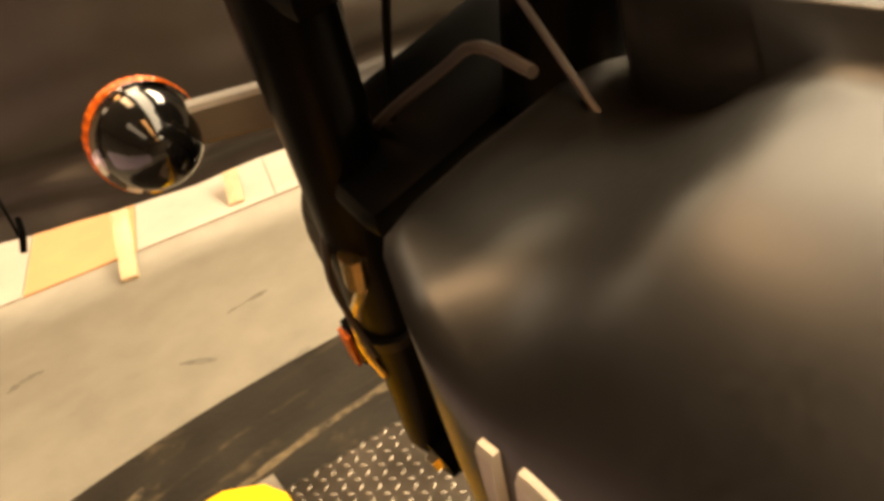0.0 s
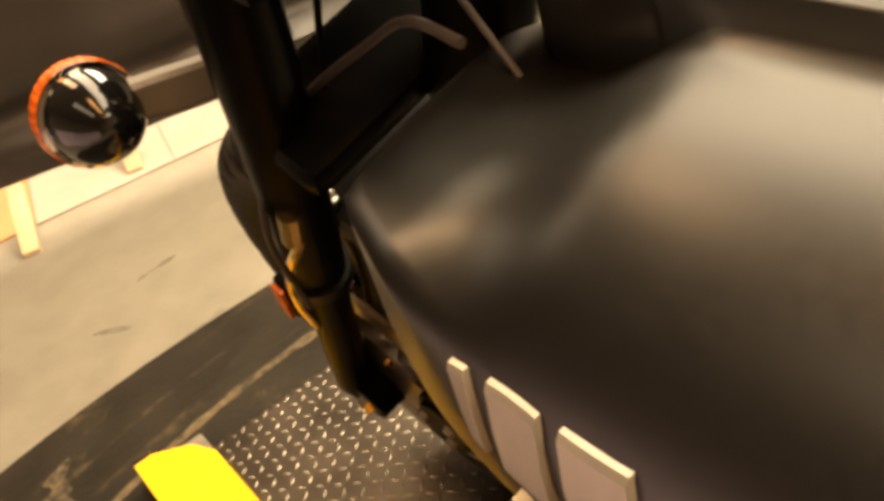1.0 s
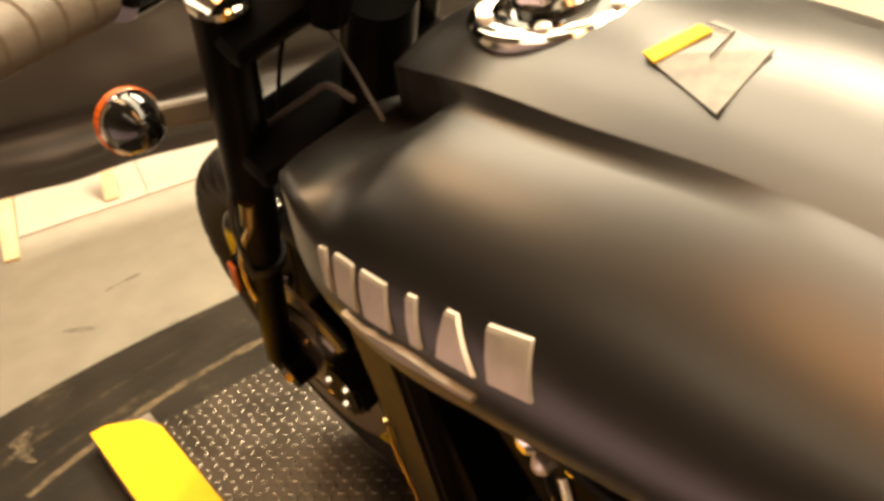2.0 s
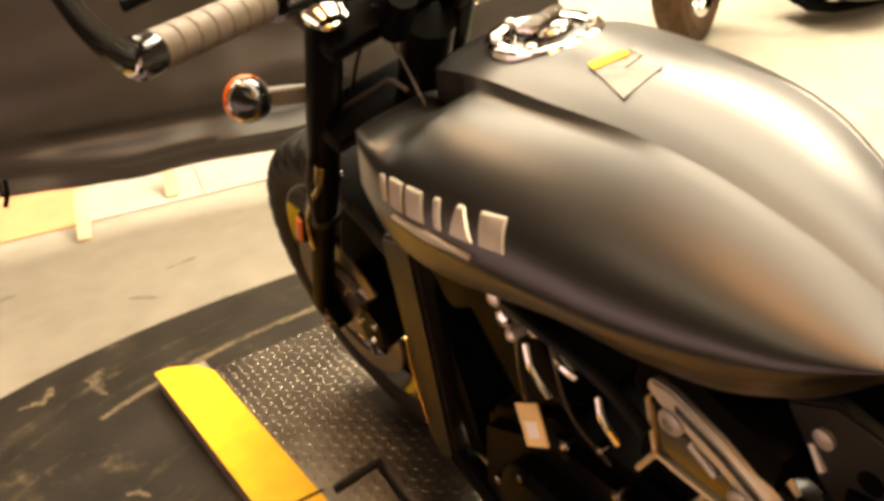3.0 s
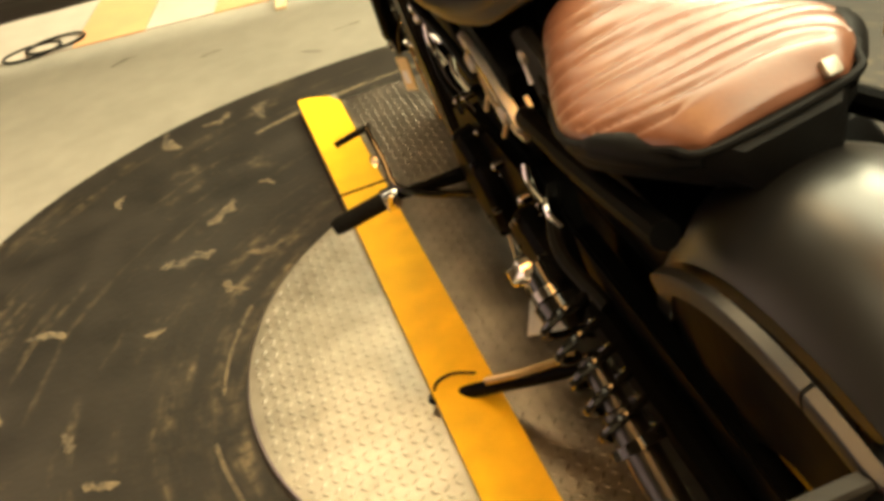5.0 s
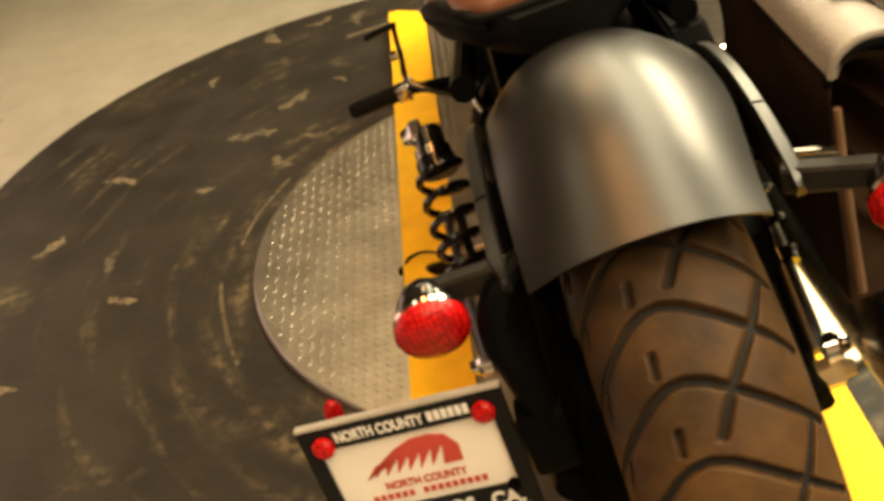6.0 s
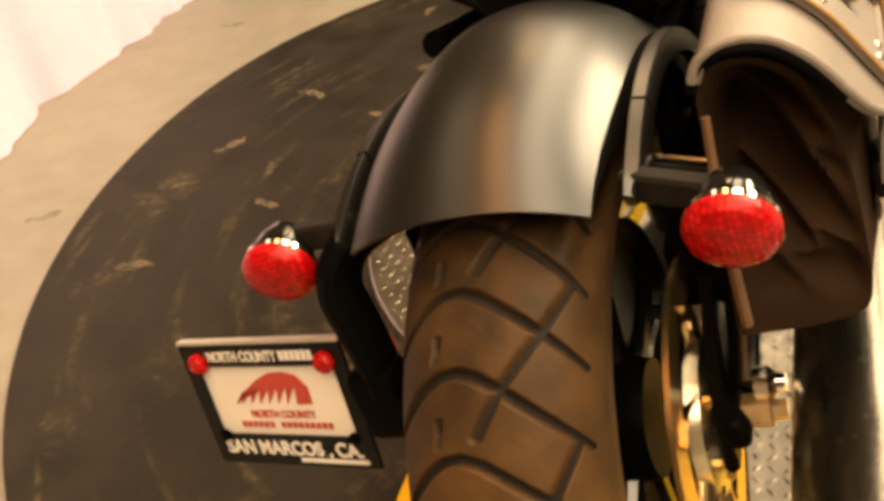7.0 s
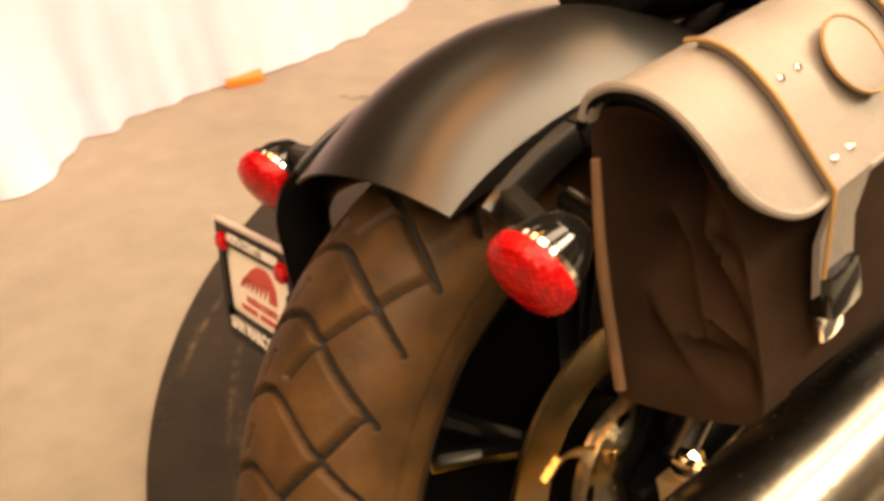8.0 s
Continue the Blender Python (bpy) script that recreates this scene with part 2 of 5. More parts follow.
def lathe(profile, axis="x", segs=32, bm=None, m=None, closed=False):
    """Turn (along, radius) pairs round an axis through the origin."""
    bm = bm or bmesh.new()
    loops = []
    for along, r in profile:
        loop = []
        for a in np.linspace(0, 2 * math.pi, segs, endpoint=False):
            u, v = max(r, 1e-4) * math.cos(a), max(r, 1e-4) * math.sin(a)
            loop.append(Vector({"x": (along, u, v), "y": (v, along, u), "z": (u, v, along)}[axis]))
        loops.append([m @ p for p in loop] if m else loop)
    if closed:
        loops.append(loops[0])
    return rings(bm, loops, caps=not closed)


def prism(outline, lo, hi, axis="x", bevel=0.0, bm=None):
    """Extrude a flat outline, given in the two other axes, from lo to hi."""
    bm = bm or bmesh.new()
    put = {"x": lambda a, b, c: (c, a, b), "y": lambda a, b, c: (a, c, b), "z": lambda a, b, c: (a, b, c)}[axis]
    loops = [[Vector(put(a, b, c)) for a, b in outline] for c in (lo, hi)]
    rings(bm, loops)
    if bevel:
        bmesh.ops.bevel(bm, geom=list(bm.edges), offset=bevel, segments=2, affect="EDGES")
    return bm


def disc_outline(r, n=24, x=0.0, y=0.0):
    return [(x + r * math.cos(a), y + r * math.sin(a)) for a in np.linspace(0, 2 * math.pi, n, endpoint=False)]


# ---- the hall ----
FLOOR, MAT_TOP, DISC_TOP, DECK_TOP, RAIL_TOP = -0.045, -0.032, -0.016, -0.006, 0.006
floor = thing("floor", "grey concrete hall floor with scuffs and stains", "floor", box(-6, -5, FLOOR - 0.1, 7, 8, FLOOR), M_FLOOR, kind="structure")
for name, b in (("wall_north", (-6, 8, FLOOR, 7, 8.2, 3.8)), ("wall_south", (-6, -5.2, FLOOR, 7, -5, 3.8)), ("wall_west", (-6.2, -5.2, FLOOR, -6, 8.2, 3.8)), ("wall_east", (7, -5.2, FLOOR, 7.2, 8.2, 3.8))):
    thing(name, "plain painted hall wall", "wall", box(*b), M_PLASTER, kind="structure")
thing("ceiling", "plain pale hall ceiling", "ceiling", box(-6.2, -5.2, 3.8, 7.2, 8.2, 3.9), M_PLASTER, kind="structure")

# turntable: rubber ring, steel disc, chequer deck between yellow rails
RING_X, RING_Y = -0.05, 1.00
DISC_X, DISC_Y, DISC_R = -0.053, 0.946, 0.652
ANGLES = (0, 60, 98, 111, 125, 140, 152, 160, 171, 180, 200, 215, 240, 300, 360)
SPANS = (1.37, 1.38, 1.405, 1.47, 1.51, 1.525, 1.505, 1.47, 1.43, 1.395, 1.35, 1.34, 1.345, 1.36, 1.37)


def mat_loop(z, inset):
    out = []
    for a in np.arange(0, 360, 2.5):
        r = float(np.mean([np.interp((a + d) % 360, ANGLES, SPANS) for d in (-9, -5, 0, 5, 9)])) - inset
        out.append(Vector((RING_X + r * math.cos(radians(a)), RING_Y + r * math.sin(radians(a)), z)))
    return out


mat_bm = rings(bmesh.new(), [mat_loop(FLOOR, 0.0), mat_loop(MAT_TOP - 0.003, 0.0), mat_loop(MAT_TOP, 0.004)])
ring_mat = thing("rubber_mat", "round black rubber mat with tan scuff marks lying on the floor", "mat",
                 mat_bm, M_RUBBER_MAT)
disc = thing("steel_turntable", "round bright diamond-plate steel disc on the rubber mat", "turntable",
             moved(lathe([(MAT_TOP, DISC_R), (DISC_TOP - 0.003, DISC_R), (DISC_TOP, DISC_R - 0.004), (DISC_TOP, 0.05)], "z", 128), pose(DISC_X, DISC_Y, 0)), M_STEEL)
DECK = (-0.30, -0.35, 0.103, 2.06)
deck = thing("loading_deck", "dark dirty diamond-plate steel deck under the motorcycle", "platform", box(DECK[0], DECK[1], MAT_TOP, DECK[2], DECK[3], DECK_TOP, 0.002), M_STEEL_DARK)


def lugs(bounds, inside, z):
    """Raised bars of a diamond-plate, in two crossing directions."""
    verts, faces = [], []
    pitch, long, wide, high = 0.0195, 0.0104, 0.0032, 0.0019
    for i in range(int((bounds[2] - bounds[0]) / pitch) + 1):
        for j in range(int((bounds[3] - bounds[1]) / pitch) + 1):
            x, y = bounds[0] + (i + 0.5) * pitch, bounds[1] + (j + 0.5) * pitch
            if not inside(x, y):
                continue
            s = 1 if (i + j) % 2 else -1
            ux, uy = math.cos(radians(45)), s * math.sin(radians(45))
            n = len(verts)
            for k, w, h in ((-1, 0, 0), (0, -1, 0), (1, 0, 0), (0, 1, 0), (-0.45, 0, 1), (0.45, 0, 1)):
                verts.append((x + ux * k * long - uy * w * wide, y + uy * k * long + ux * w * wide, z + h * high))
            faces += [(n, n + 1, n + 4), (n + 1, n + 5, n + 4), (n + 1, n + 2, n + 5), (n + 2, n + 3, n + 5), (n + 3, n + 4, n + 5), (n + 3, n, n + 4)]
    me = bpy.data.meshes.new("raised_pattern")
    me.from_pydata(verts, [], faces)
    me.shade_smooth()
    return me


for owner, bounds, inside, z, mat in (
    (disc, (DISC_X - DISC_R, DISC_Y - DISC_R, DISC_X + DISC_R, DISC_Y + DISC_R), lambda x, y: (x < DECK[0] - 0.1 or x > DECK[2] + 0.1) and math.hypot(x - DISC_X, y - DISC_Y) < DISC_R - 0.012, DISC_TOP, M_STEEL),
    (deck, (DECK[0], DECK[1], DECK[2], DECK[3]), lambda x, y: True, DECK_TOP, M_STEEL_DARK),
):
    me = lugs(bounds, inside, z)
    me.materials.append(mat)
    pat = new("raised_pattern", me)
    pat.parent = owner
    tagged(pat, kind="stuff")

for x0, x1 in ((-0.405, -0.302), (0.105, 0.208)):
    rail = thing("yellow_rail", "yellow painted flat steel edge rail beside the deck", "rail", box(x0, -0.35, MAT_TOP, x1, 2.10, RAIL_TOP - 0.004, 0.002), M_RAIL_SIDE, group="edge rails")
    tip = [(x0, -0.35), (x1, -0.35), (x1, 2.04), (x1 - 0.02, 2.085), (x0 + 0.03, 2.12), (x0, 2.12)]
    part("painted_top", prism(tip, RAIL_TOP - 0.004, RAIL_TOP, "z"), M_YELLOW, rail, "yellow painted top face")
M_PLATE_BLACK = material("matt_black_plastic", (0.006, 0.006, 0.006), 0.5, vary=0.2, spec=0.15)
M_STRAP = material("brown_leather_edge", (0.14, 0.075, 0.038), 0.6, vary=0.15)

# ---- the motorcycle, in its own upright frame: x right, y forward, rear axle above the origin; it leans on its side stand ----
BIKE = pose(-0.02, 0, DECK_TOP, 0, -9.7, 0)
bike = thing("motorcycle", "satin black cruiser motorcycle with tan seat leaning on its stand", "motorcycle")
bike.matrix_world = BIKE


def spline(keys, values):
    """A smooth function through the values at the keys."""
    ks, vs = np.array(keys, float), np.array(values, float)
    slopes = np.gradient(vs, ks)

    def at(k):
        k = min(max(k, ks[0]), ks[-1])
        i = min(int(np.searchsorted(ks, k, "right")) - 1, len(ks) - 2)
        h = ks[i + 1] - ks[i]
        t = (k - ks[i]) / h
        return float((2 * t**3 - 3 * t**2 + 1) * vs[i] + (t**3 - 2 * t**2 + t) * h * slopes[i] + (3 * t**2 - 2 * t**3) * vs[i + 1] + (t**3 - t**2) * h * slopes[i + 1])

    return at


# tank
TANK_Y = (0.555, 0.60, 0.66, 0.74, 0.84, 0.94, 1.04, 1.09, 1.125, 1.15)
tank_top = spline(TANK_Y, (0.748, 0.770, 0.793, 0.816, 0.836, 0.847, 0.850, 0.845, 0.838, 0.832))
tank_low = spline(TANK_Y, (0.724, 0.699, 0.681, 0.680, 0.684, 0.673, 0.655, 0.645, 0.640, 0.640))
tank_mid = spline(TANK_Y, (0.739, 0.737, 0.737, 0.739, 0.743, 0.746, 0.747, 0.746, 0.745, 0.744))
tank_wide = spline(TANK_Y, (0.050, 0.085, 0.115, 0.148, 0.172, 0.184, 0.187, 0.182, 0.174, 0.168))
tank_flat = spline(TANK_Y, (0.020, 0.036, 0.050, 0.064, 0.071, 0.075, 0.076, 0.075, 0.072, 0.068))
tank_line = spline(TANK_Y, (-0.030, -0.028, -0.024, -0.014, -0.006, -0.003, -0.002, 0.0, 0.002, 0.004))


def ease(t):
    t = min(max(t, 0.0), 1.0)
    return t * t * (3 - 2 * t)


def panel_shift(y):
    """How far the centre panel swings to the right towards the tail."""
    return 0.024 * ease((0.97 - y) / 0.27) * (0.55 + 0.45 * ease((y - 0.555) / 0.10))


def tank_loop(y):
    """One cross-section; towards the nose a scooped shoulder with a sharp lower edge takes over from the round flank."""
    top, low, mid, wide, flat = tank_top(y), tank_low(y), tank_mid(y), tank_wide(y), tank_flat(y)
    c = tank_line(y)
    off = 0.028 * min(1.0, flat / 0.07) + panel_shift(y)
    step = 0.0004 + 0.0106 * ease((y - 0.76) / 0.26) + 0.034 * ease((y - 1.04) / 0.09)
    crown = [(c + off + flat * k / 4, top + 0.16 * flat * (1 - (k / 4) ** 2)) for k in range(-4, 5)]
    scoop, tip = ease((y - 1.035) / 0.085), mid + 0.063
    start = 0.02 + 0.46 * (1 - ease((y - 0.74) / 0.26))
    square = 0.90 + 0.03 * ease((y - 0.72) / 0.30)

    def flank(side):
        edge = flat + side * off
        half = [(edge + 0.002, top - 0.0005), (edge + 0.005, top - step)]
        x0, z0 = edge + 0.005, top - step
        for i in range(1, 17):
            u = i / 16
            a = start + u * (math.pi / 2 - start)
            rx = x0 + (wide - x0) * (math.sin(a) ** square - math.sin(start) ** square) / (1 - math.sin(start) ** square)
            rz = mid + (z0 - mid) * (max(math.cos(a), 0.0) / math.cos(start)) ** square
            if u < 0.70:
                v = u / 0.6875
                fx, fz = x0 + (wide - 0.007 - x0) * v, z0 + (tip - z0) * v + 0.007 * math.sin(math.pi * v)
            else:
                v = (u - 0.6875) / 0.3125
                fx, fz = wide - 0.007 * (1 - v), tip + (mid - tip) * v
            half.append((rx + (fx - rx) * scoop, rz + (fz - rz) * scoop))
        for i in range(1, 9):
            t = i / 8
            half.append((wide * (1 - 0.085 * t - 0.045 * t**3), mid + (low + 0.02 - mid) * t))
        half += [(wide * 0.83, low + 0.007), (wide * 0.74, low), (wide * 0.2, low + 0.004)]
        return [(c + side * x, z) for x, z in half]

    lean = 0.20 * ease((y - 0.98) / 0.15)
    return [Vector((x, y + lean * (tip - z), z)) for x, z in crown + flank(1) + flank(-1)[::-1]]


def tank_end(k):
    """The rounded tail, k from 0 at its tip to 1 where the flanks begin."""
    loop = tank_loop(TANK_Y[0])
    c = sum(loop, Vector()) / len(loop)
    s = math.sin(math.acos(1 - k)) if k < 1 else 1.0
    return [c + (p - c) * max(s, 0.05) + Vector((0, -0.022 * (1 - k), 0)) for p in loop]


def nose_loop(k):
    """The closing of the nose, tucked in towards the steering head."""
    loop = tank_loop(TANK_Y[-1])
    c = sum(loop, Vector()) / len(loop)
    s = 1 - 0.55 * k * k
    return [Vector((c.x + (p.x - c.x) * s, p.y + 0.045 * k, c.z + (p.z - c.z) * (1 - 0.3 * k * k))) for p in loop]


bm = rings(bmesh.new(), [tank_end(k) for k in (0, 0.03, 0.1, 0.22, 0.4, 0.65)] + [tank_loop(y) for y in np.linspace(TANK_Y[0], TANK_Y[-1], 90)] + [nose_loop(k) for k in (0.25, 0.5, 0.75, 1.0)])
tank = part("fuel_tank", bm, M_SATIN, bike, "satin black teardrop fuel tank with a raised centre panel", smooth=80)


def tank_side(y, z):
    """The x of the left flank at a place."""
    loop = [p for p in tank_loop(y) if p.x < tank_line(y) and p.z <= tank_mid(y) + 0.066]
    loop.sort(key=lambda p: p.z)
    return float(np.interp(z, [p.z for p in loop], [p.x for p in loop]))


# raised badge of six plain slabs and an underline
def slab(y0, y1, z0, z1, taper=0.0, thick=0.0034):
    """A raised piece on the flank, wider at its foot by taper."""
    loops = []
    for k in np.linspace(0, 1, 5):
        loop = []
        for v, out in ((0, -0.001), (0, thick - 0.0012), (0.06, thick), (0.5, thick), (0.94, thick), (1, thick - 0.0012), (1, -0.001)):
            z = z0 + (z1 - z0) * v
            yy = y0 + (y1 - y0) * k + taper * (1 - v) * (1 - 2 * k) + 0.010 * (v - 0.5)
            loop.append(Vector((tank_side(yy, z) - out, yy, z)))
        loops.append(loop)
    return rings(bmesh.new(), loops)


for y0, y1, z0, z1, taper in ((1.066, 1.058, 0.768, 0.792, 0.0), (1.047, 1.023, 0.7685, 0.793, 0.0), (1.013, 0.986, 0.769, 0.794, 0.0), (0.965, 0.957, 0.770, 0.795, 0.0), (0.931, 0.922, 0.771, 0.796, 0.011), (0.899, 0.869, 0.772, 0.797, 0.0)):
    part("badge_letter", slab(y0, y1, z0, z1, taper), M_BADGE, tank, "raised bright metal badge piece", smooth=20)
bm = rings(bmesh.new(), [[Vector((tank_side(y, z) + d, y, z)) for d, z in ((0.001, zc - h), (-0.005, zc - h), (-0.005, zc + h), (0.001, zc + h))]
                         for y, zc, h in ((1.040, 0.7590, 0.0015), (1.01, 0.7590, 0.002), (0.995, 0.7588, 0.0035), (0.975, 0.7586, 0.0045), (0.955, 0.7584, 0.0035), (0.94, 0.7582, 0.002), (0.907, 0.7580, 0.0015))])
part("badge_underline", bm, M_BADGE, tank, "thin bright metal bar")

# filler cap and warning label
cap_z = tank_top(1.045) + 0.012
capm = pose(0.040, 1.045, cap_z - 0.005, 3, 4, 20)
flange = part("filler_ring", moved(lathe([(-0.004, 0.064), (0.003, 0.064), (0.006, 0.061), (0.007, 0.057), (0.006, 0.046), (-0.003, 0.043), (-0.003, 0.02)], "z", 48), capm), M_CHROME, tank, "polished chrome filler ring", smooth=25)
for k in range(6):
    a = k * math.pi / 3 + 0.3
    part("cap_screw", lathe([(0.0, 0.0055), (0.0035, 0.0055), (0.005, 0.003), (0.005, 0.001)], "z", 12, m=capm @ pose(0.0515 * math.cos(a), 0.0515 * math.sin(a), 0.006)), M_ALU, flange)
part("cap_dish", moved(lathe([(-0.002, 0.0425), (0.004, 0.042), (0.005, 0.038), (0.001, 0.033), (0.001, 0.02)], "z", 40), capm), M_BLACK_GLOSS, flange, "gloss black dish")
cap = part("filler_cap", moved(lathe([(0.0, 0.031), (0.010, 0.031), (0.014, 0.028), (0.0155, 0.020), (0.016, 0.001)], "z", 36), capm), M_BRUSHED, flange, "chrome filler cap", smooth=25)
part("cap_latch", moved(prism([(-0.036, -0.009), (-0.030, -0.013), (0.030, -0.008), (0.036, 0.0), (0.030, 0.008), (-0.030, 0.013), (-0.036, 0.009)], 0.0155, 0.022, "z", 0.0015), capm), M_CHROME, flange, "chrome turning latch")


def on_top(points, lift, thick=0.0012):
    """A thin sheet on the tank's crown."""
    def place(x, y, d):
        t = (x - tank_line(y) - 0.028 - panel_shift(y)) / tank_flat(y)
        return Vector((x, y, tank_top(y) + 0.16 * tank_flat(y) * (1 - t * t) + d))
    return rings(bmesh.new(), [[place(x, y, lift) for x, y in points], [place(x, y, lift + thick) for x, y in points]])


LBL = [(0.006, 0.935), (0.055, 0.923), (0.044, 0.874), (-0.014, 0.866)]
part("warning_label", on_top(LBL, 0.0015), M_LABEL, tank, "grey foil warning sticker")
part("label_band", on_top([(0.006, 0.935), (0.044, 0.926), (0.042, 0.914), (0.002, 0.923)], 0.0028), M_YELLOW, tank, "yellow warning band")
for a, b in (((0.020, 0.898), (0.048, 0.904)), ((0.048, 0.924), (0.047, 0.906))):
    dx, dy = (b[1] - a[1]) * 0.018, -(b[0] - a[0]) * 0.018
    part("label_line", on_top([a, b, (b[0] + dx, b[1] + dy), (a[0] + dx, a[1] + dy)], 0.0028), M_BLACK, tank, "thin black printed line")

# rear fender
FC = Vector((0, 0.02, 0.315))
fend_crown = spline((-26, -16, -4, 12, 40, 66), (0.362, 0.375, 0.383, 0.386, 0.381, 0.372))


def fender_loop(deg, shrink=0.0):
    a = radians(deg)
    crown = fend_crown(deg) - shrink
    edge = 0.336
    right = 0.088 + 0.013 * ease((deg + 26) / 26)
    loop = []
    for t in np.linspace(-1, 1, 25):
        lift = max(0.0, 1 - abs(t) ** 2.2)
        r = edge - shrink * 0.3 + (crown - edge) * lift
        loop.append(FC + Vector(((right if t > 0 else 0.099) * t, r * math.sin(a), r * math.cos(a))))
    inner = edge - 0.003 - 0.020 * min(1.0, max(0.0, (deg + 26) / 14))
    loop.insert(0, FC + Vector((-0.098, inner * math.sin(a), inner * math.cos(a))))
    loop.append(FC + Vector((right - 0.001, inner * math.sin(a), inner * math.cos(a))))
    return loop


def shell(loops, thick):
    """An open skin given a thickness."""
    bm = rings(bmesh.new(), loops, closed=False)
    bmesh.ops.recalc_face_normals(bm, faces=bm.faces)
    bmesh.ops.solidify(bm, geom=list(bm.faces), thickness=thick)
    return bm


degs = np.linspace(-26, 66, 40)
rear_fender = part("rear_fender", shell([fender_loop(d) for d in degs], 0.003), M_SATIN, bike, "short satin black rear fender with a cropped end", smooth=28)
for side in (-1, 1):
    owner = bike
    for d0, d1, lab in ((-7.6, 40, "satin black fender support bar"), (-24, -8.2, "lower end of the support bar")):
        loops = []
        for d in np.linspace(d0, d1, 26):
            a = radians(d)
            end = ease((d + 24) / 5)
            x0, x1 = 0.110 * side, (0.113 + 0.009 * (0.45 + 0.55 * end)) * side
            lo = 0.316 + 0.008 * (1 - end)
            loops.append([FC + Vector((x, r * math.sin(a), r * math.cos(a))) for x, r in ((x0, lo), (x1, lo), (x1, 0.332), (x1 - 0.002 * side, 0.336), (x0 + 0.001 * side, 0.338), (x0, 0.336))])
        owner = part("fender_strut" if owner is bike else "strut_end", rings(bmesh.new(), loops), M_SATIN, owner, lab, smooth=40)


guard = shell([[FC + Vector((x, r * math.sin(radians(d)), r * math.cos(radians(d)))) for x, r in ((-0.092, 0.334), (-0.098, 0.300), (-0.106, 0.240), (-0.108, 0.160))] for d in np.linspace(-12, 62, 30)], 0.004)
part("inner_guard", guard, M_BLACK, bike, "black inner fender side guard", smooth=50)


# wheels
def groove_depth(s, u, lines):
    """How deep the tread is cut at s across and u along two pitches."""
    best = 9.0
    for line, w, period in lines:
        for (s0, u0), (s1, u1) in zip(line, line[1:]):
            for k in range(-2, 4, period):
                ax, ay, bx, by = s0 * 0.085, (u0 + k) * 0.0584, s1 * 0.085, (u1 + k) * 0.0584
                px, py = s * 0.085 - ax, u * 0.0584 - ay
                dx, dy = bx - ax, by - ay
                t = min(max((px * dx + py * dy) / (dx * dx + dy * dy), 0), 1)
                best = min(best, math.hypot(px - t * dx, py - t * dy) / w)
    return max(0.0, min(1.0, (1.45 - best) / 0.8))


def tyre_mesh(radius, half, pitches, per, across, lines, rubber):
    cross = []
    for t in np.linspace(-1, 1, across):
        cross.append((half * math.sin(t * 1.62) / math.sin(1.571) if abs(t) < 0.97 else half * math.copysign(0.985, t), radius - half * 0.84 * abs(t) ** 2.1, t))
    table = [[groove_depth(t * 1.12, k / per, lines) if abs(t) < 0.96 else 0.0 for _, _, t in cross] for k in range(2 * per)]
    verts, faces = [], []
    n = pitches * per
    rows = [(-half * 0.80, radius - half * 1.32), (-half * 0.97, radius - half * 1.04), *[(x, r) for x, r, _ in cross], (half * 0.97, radius - half * 1.04), (half * 0.80, radius - half * 1.32)]
    w = len(rows)
    for k in range(n):
        a = 2 * math.pi * k / n
        for i, (x, r) in enumerate(rows):
            d = 0.0075 * table[k % (2 * per)][i - 2] if 2 <= i < w - 2 else 0.0
            verts.append((x, (r - d) * math.sin(a), (r - d) * math.cos(a)))
    for k in range(n):
        for i in range(w):
            j, l = (i + 1) % w, (k + 1) % n
            faces.append((k * w + i, k * w + j, l * w + j, l * w + i))
    me = bpy.data.meshes.new("tyre")
    me.from_pydata(verts, [], faces)
    me.materials.append(rubber)
    me.materials.append(M_GROOVE_SHADE)
    # the deepest tread faces take the painted groove shade
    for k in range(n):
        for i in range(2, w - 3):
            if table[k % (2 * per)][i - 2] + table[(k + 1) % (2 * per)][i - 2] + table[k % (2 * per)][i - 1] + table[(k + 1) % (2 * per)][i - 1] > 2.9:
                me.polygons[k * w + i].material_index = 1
    me.shade_smooth()
    return me


TREAD = [([(-1.0, -0.82), (-0.66, -0.34), (-0.38, 0.06), (-0.24, 0.19), (-0.12, 0.22), (0.02, 0.14), (0.20, -0.07), (0.47, -0.40), (0.79, -0.76)], 0.0030, 1),
         ([(0.68, 1.30), (0.45, 0.66), (0.15, -0.05), (0.0, -0.55)], 0.0026, 2), ([(-0.26, 0.66), (-0.28, 0.36)], 0.0017, 1), ([(-0.74, 0.44), (-0.80, 0.12)], 0.0017, 1)]


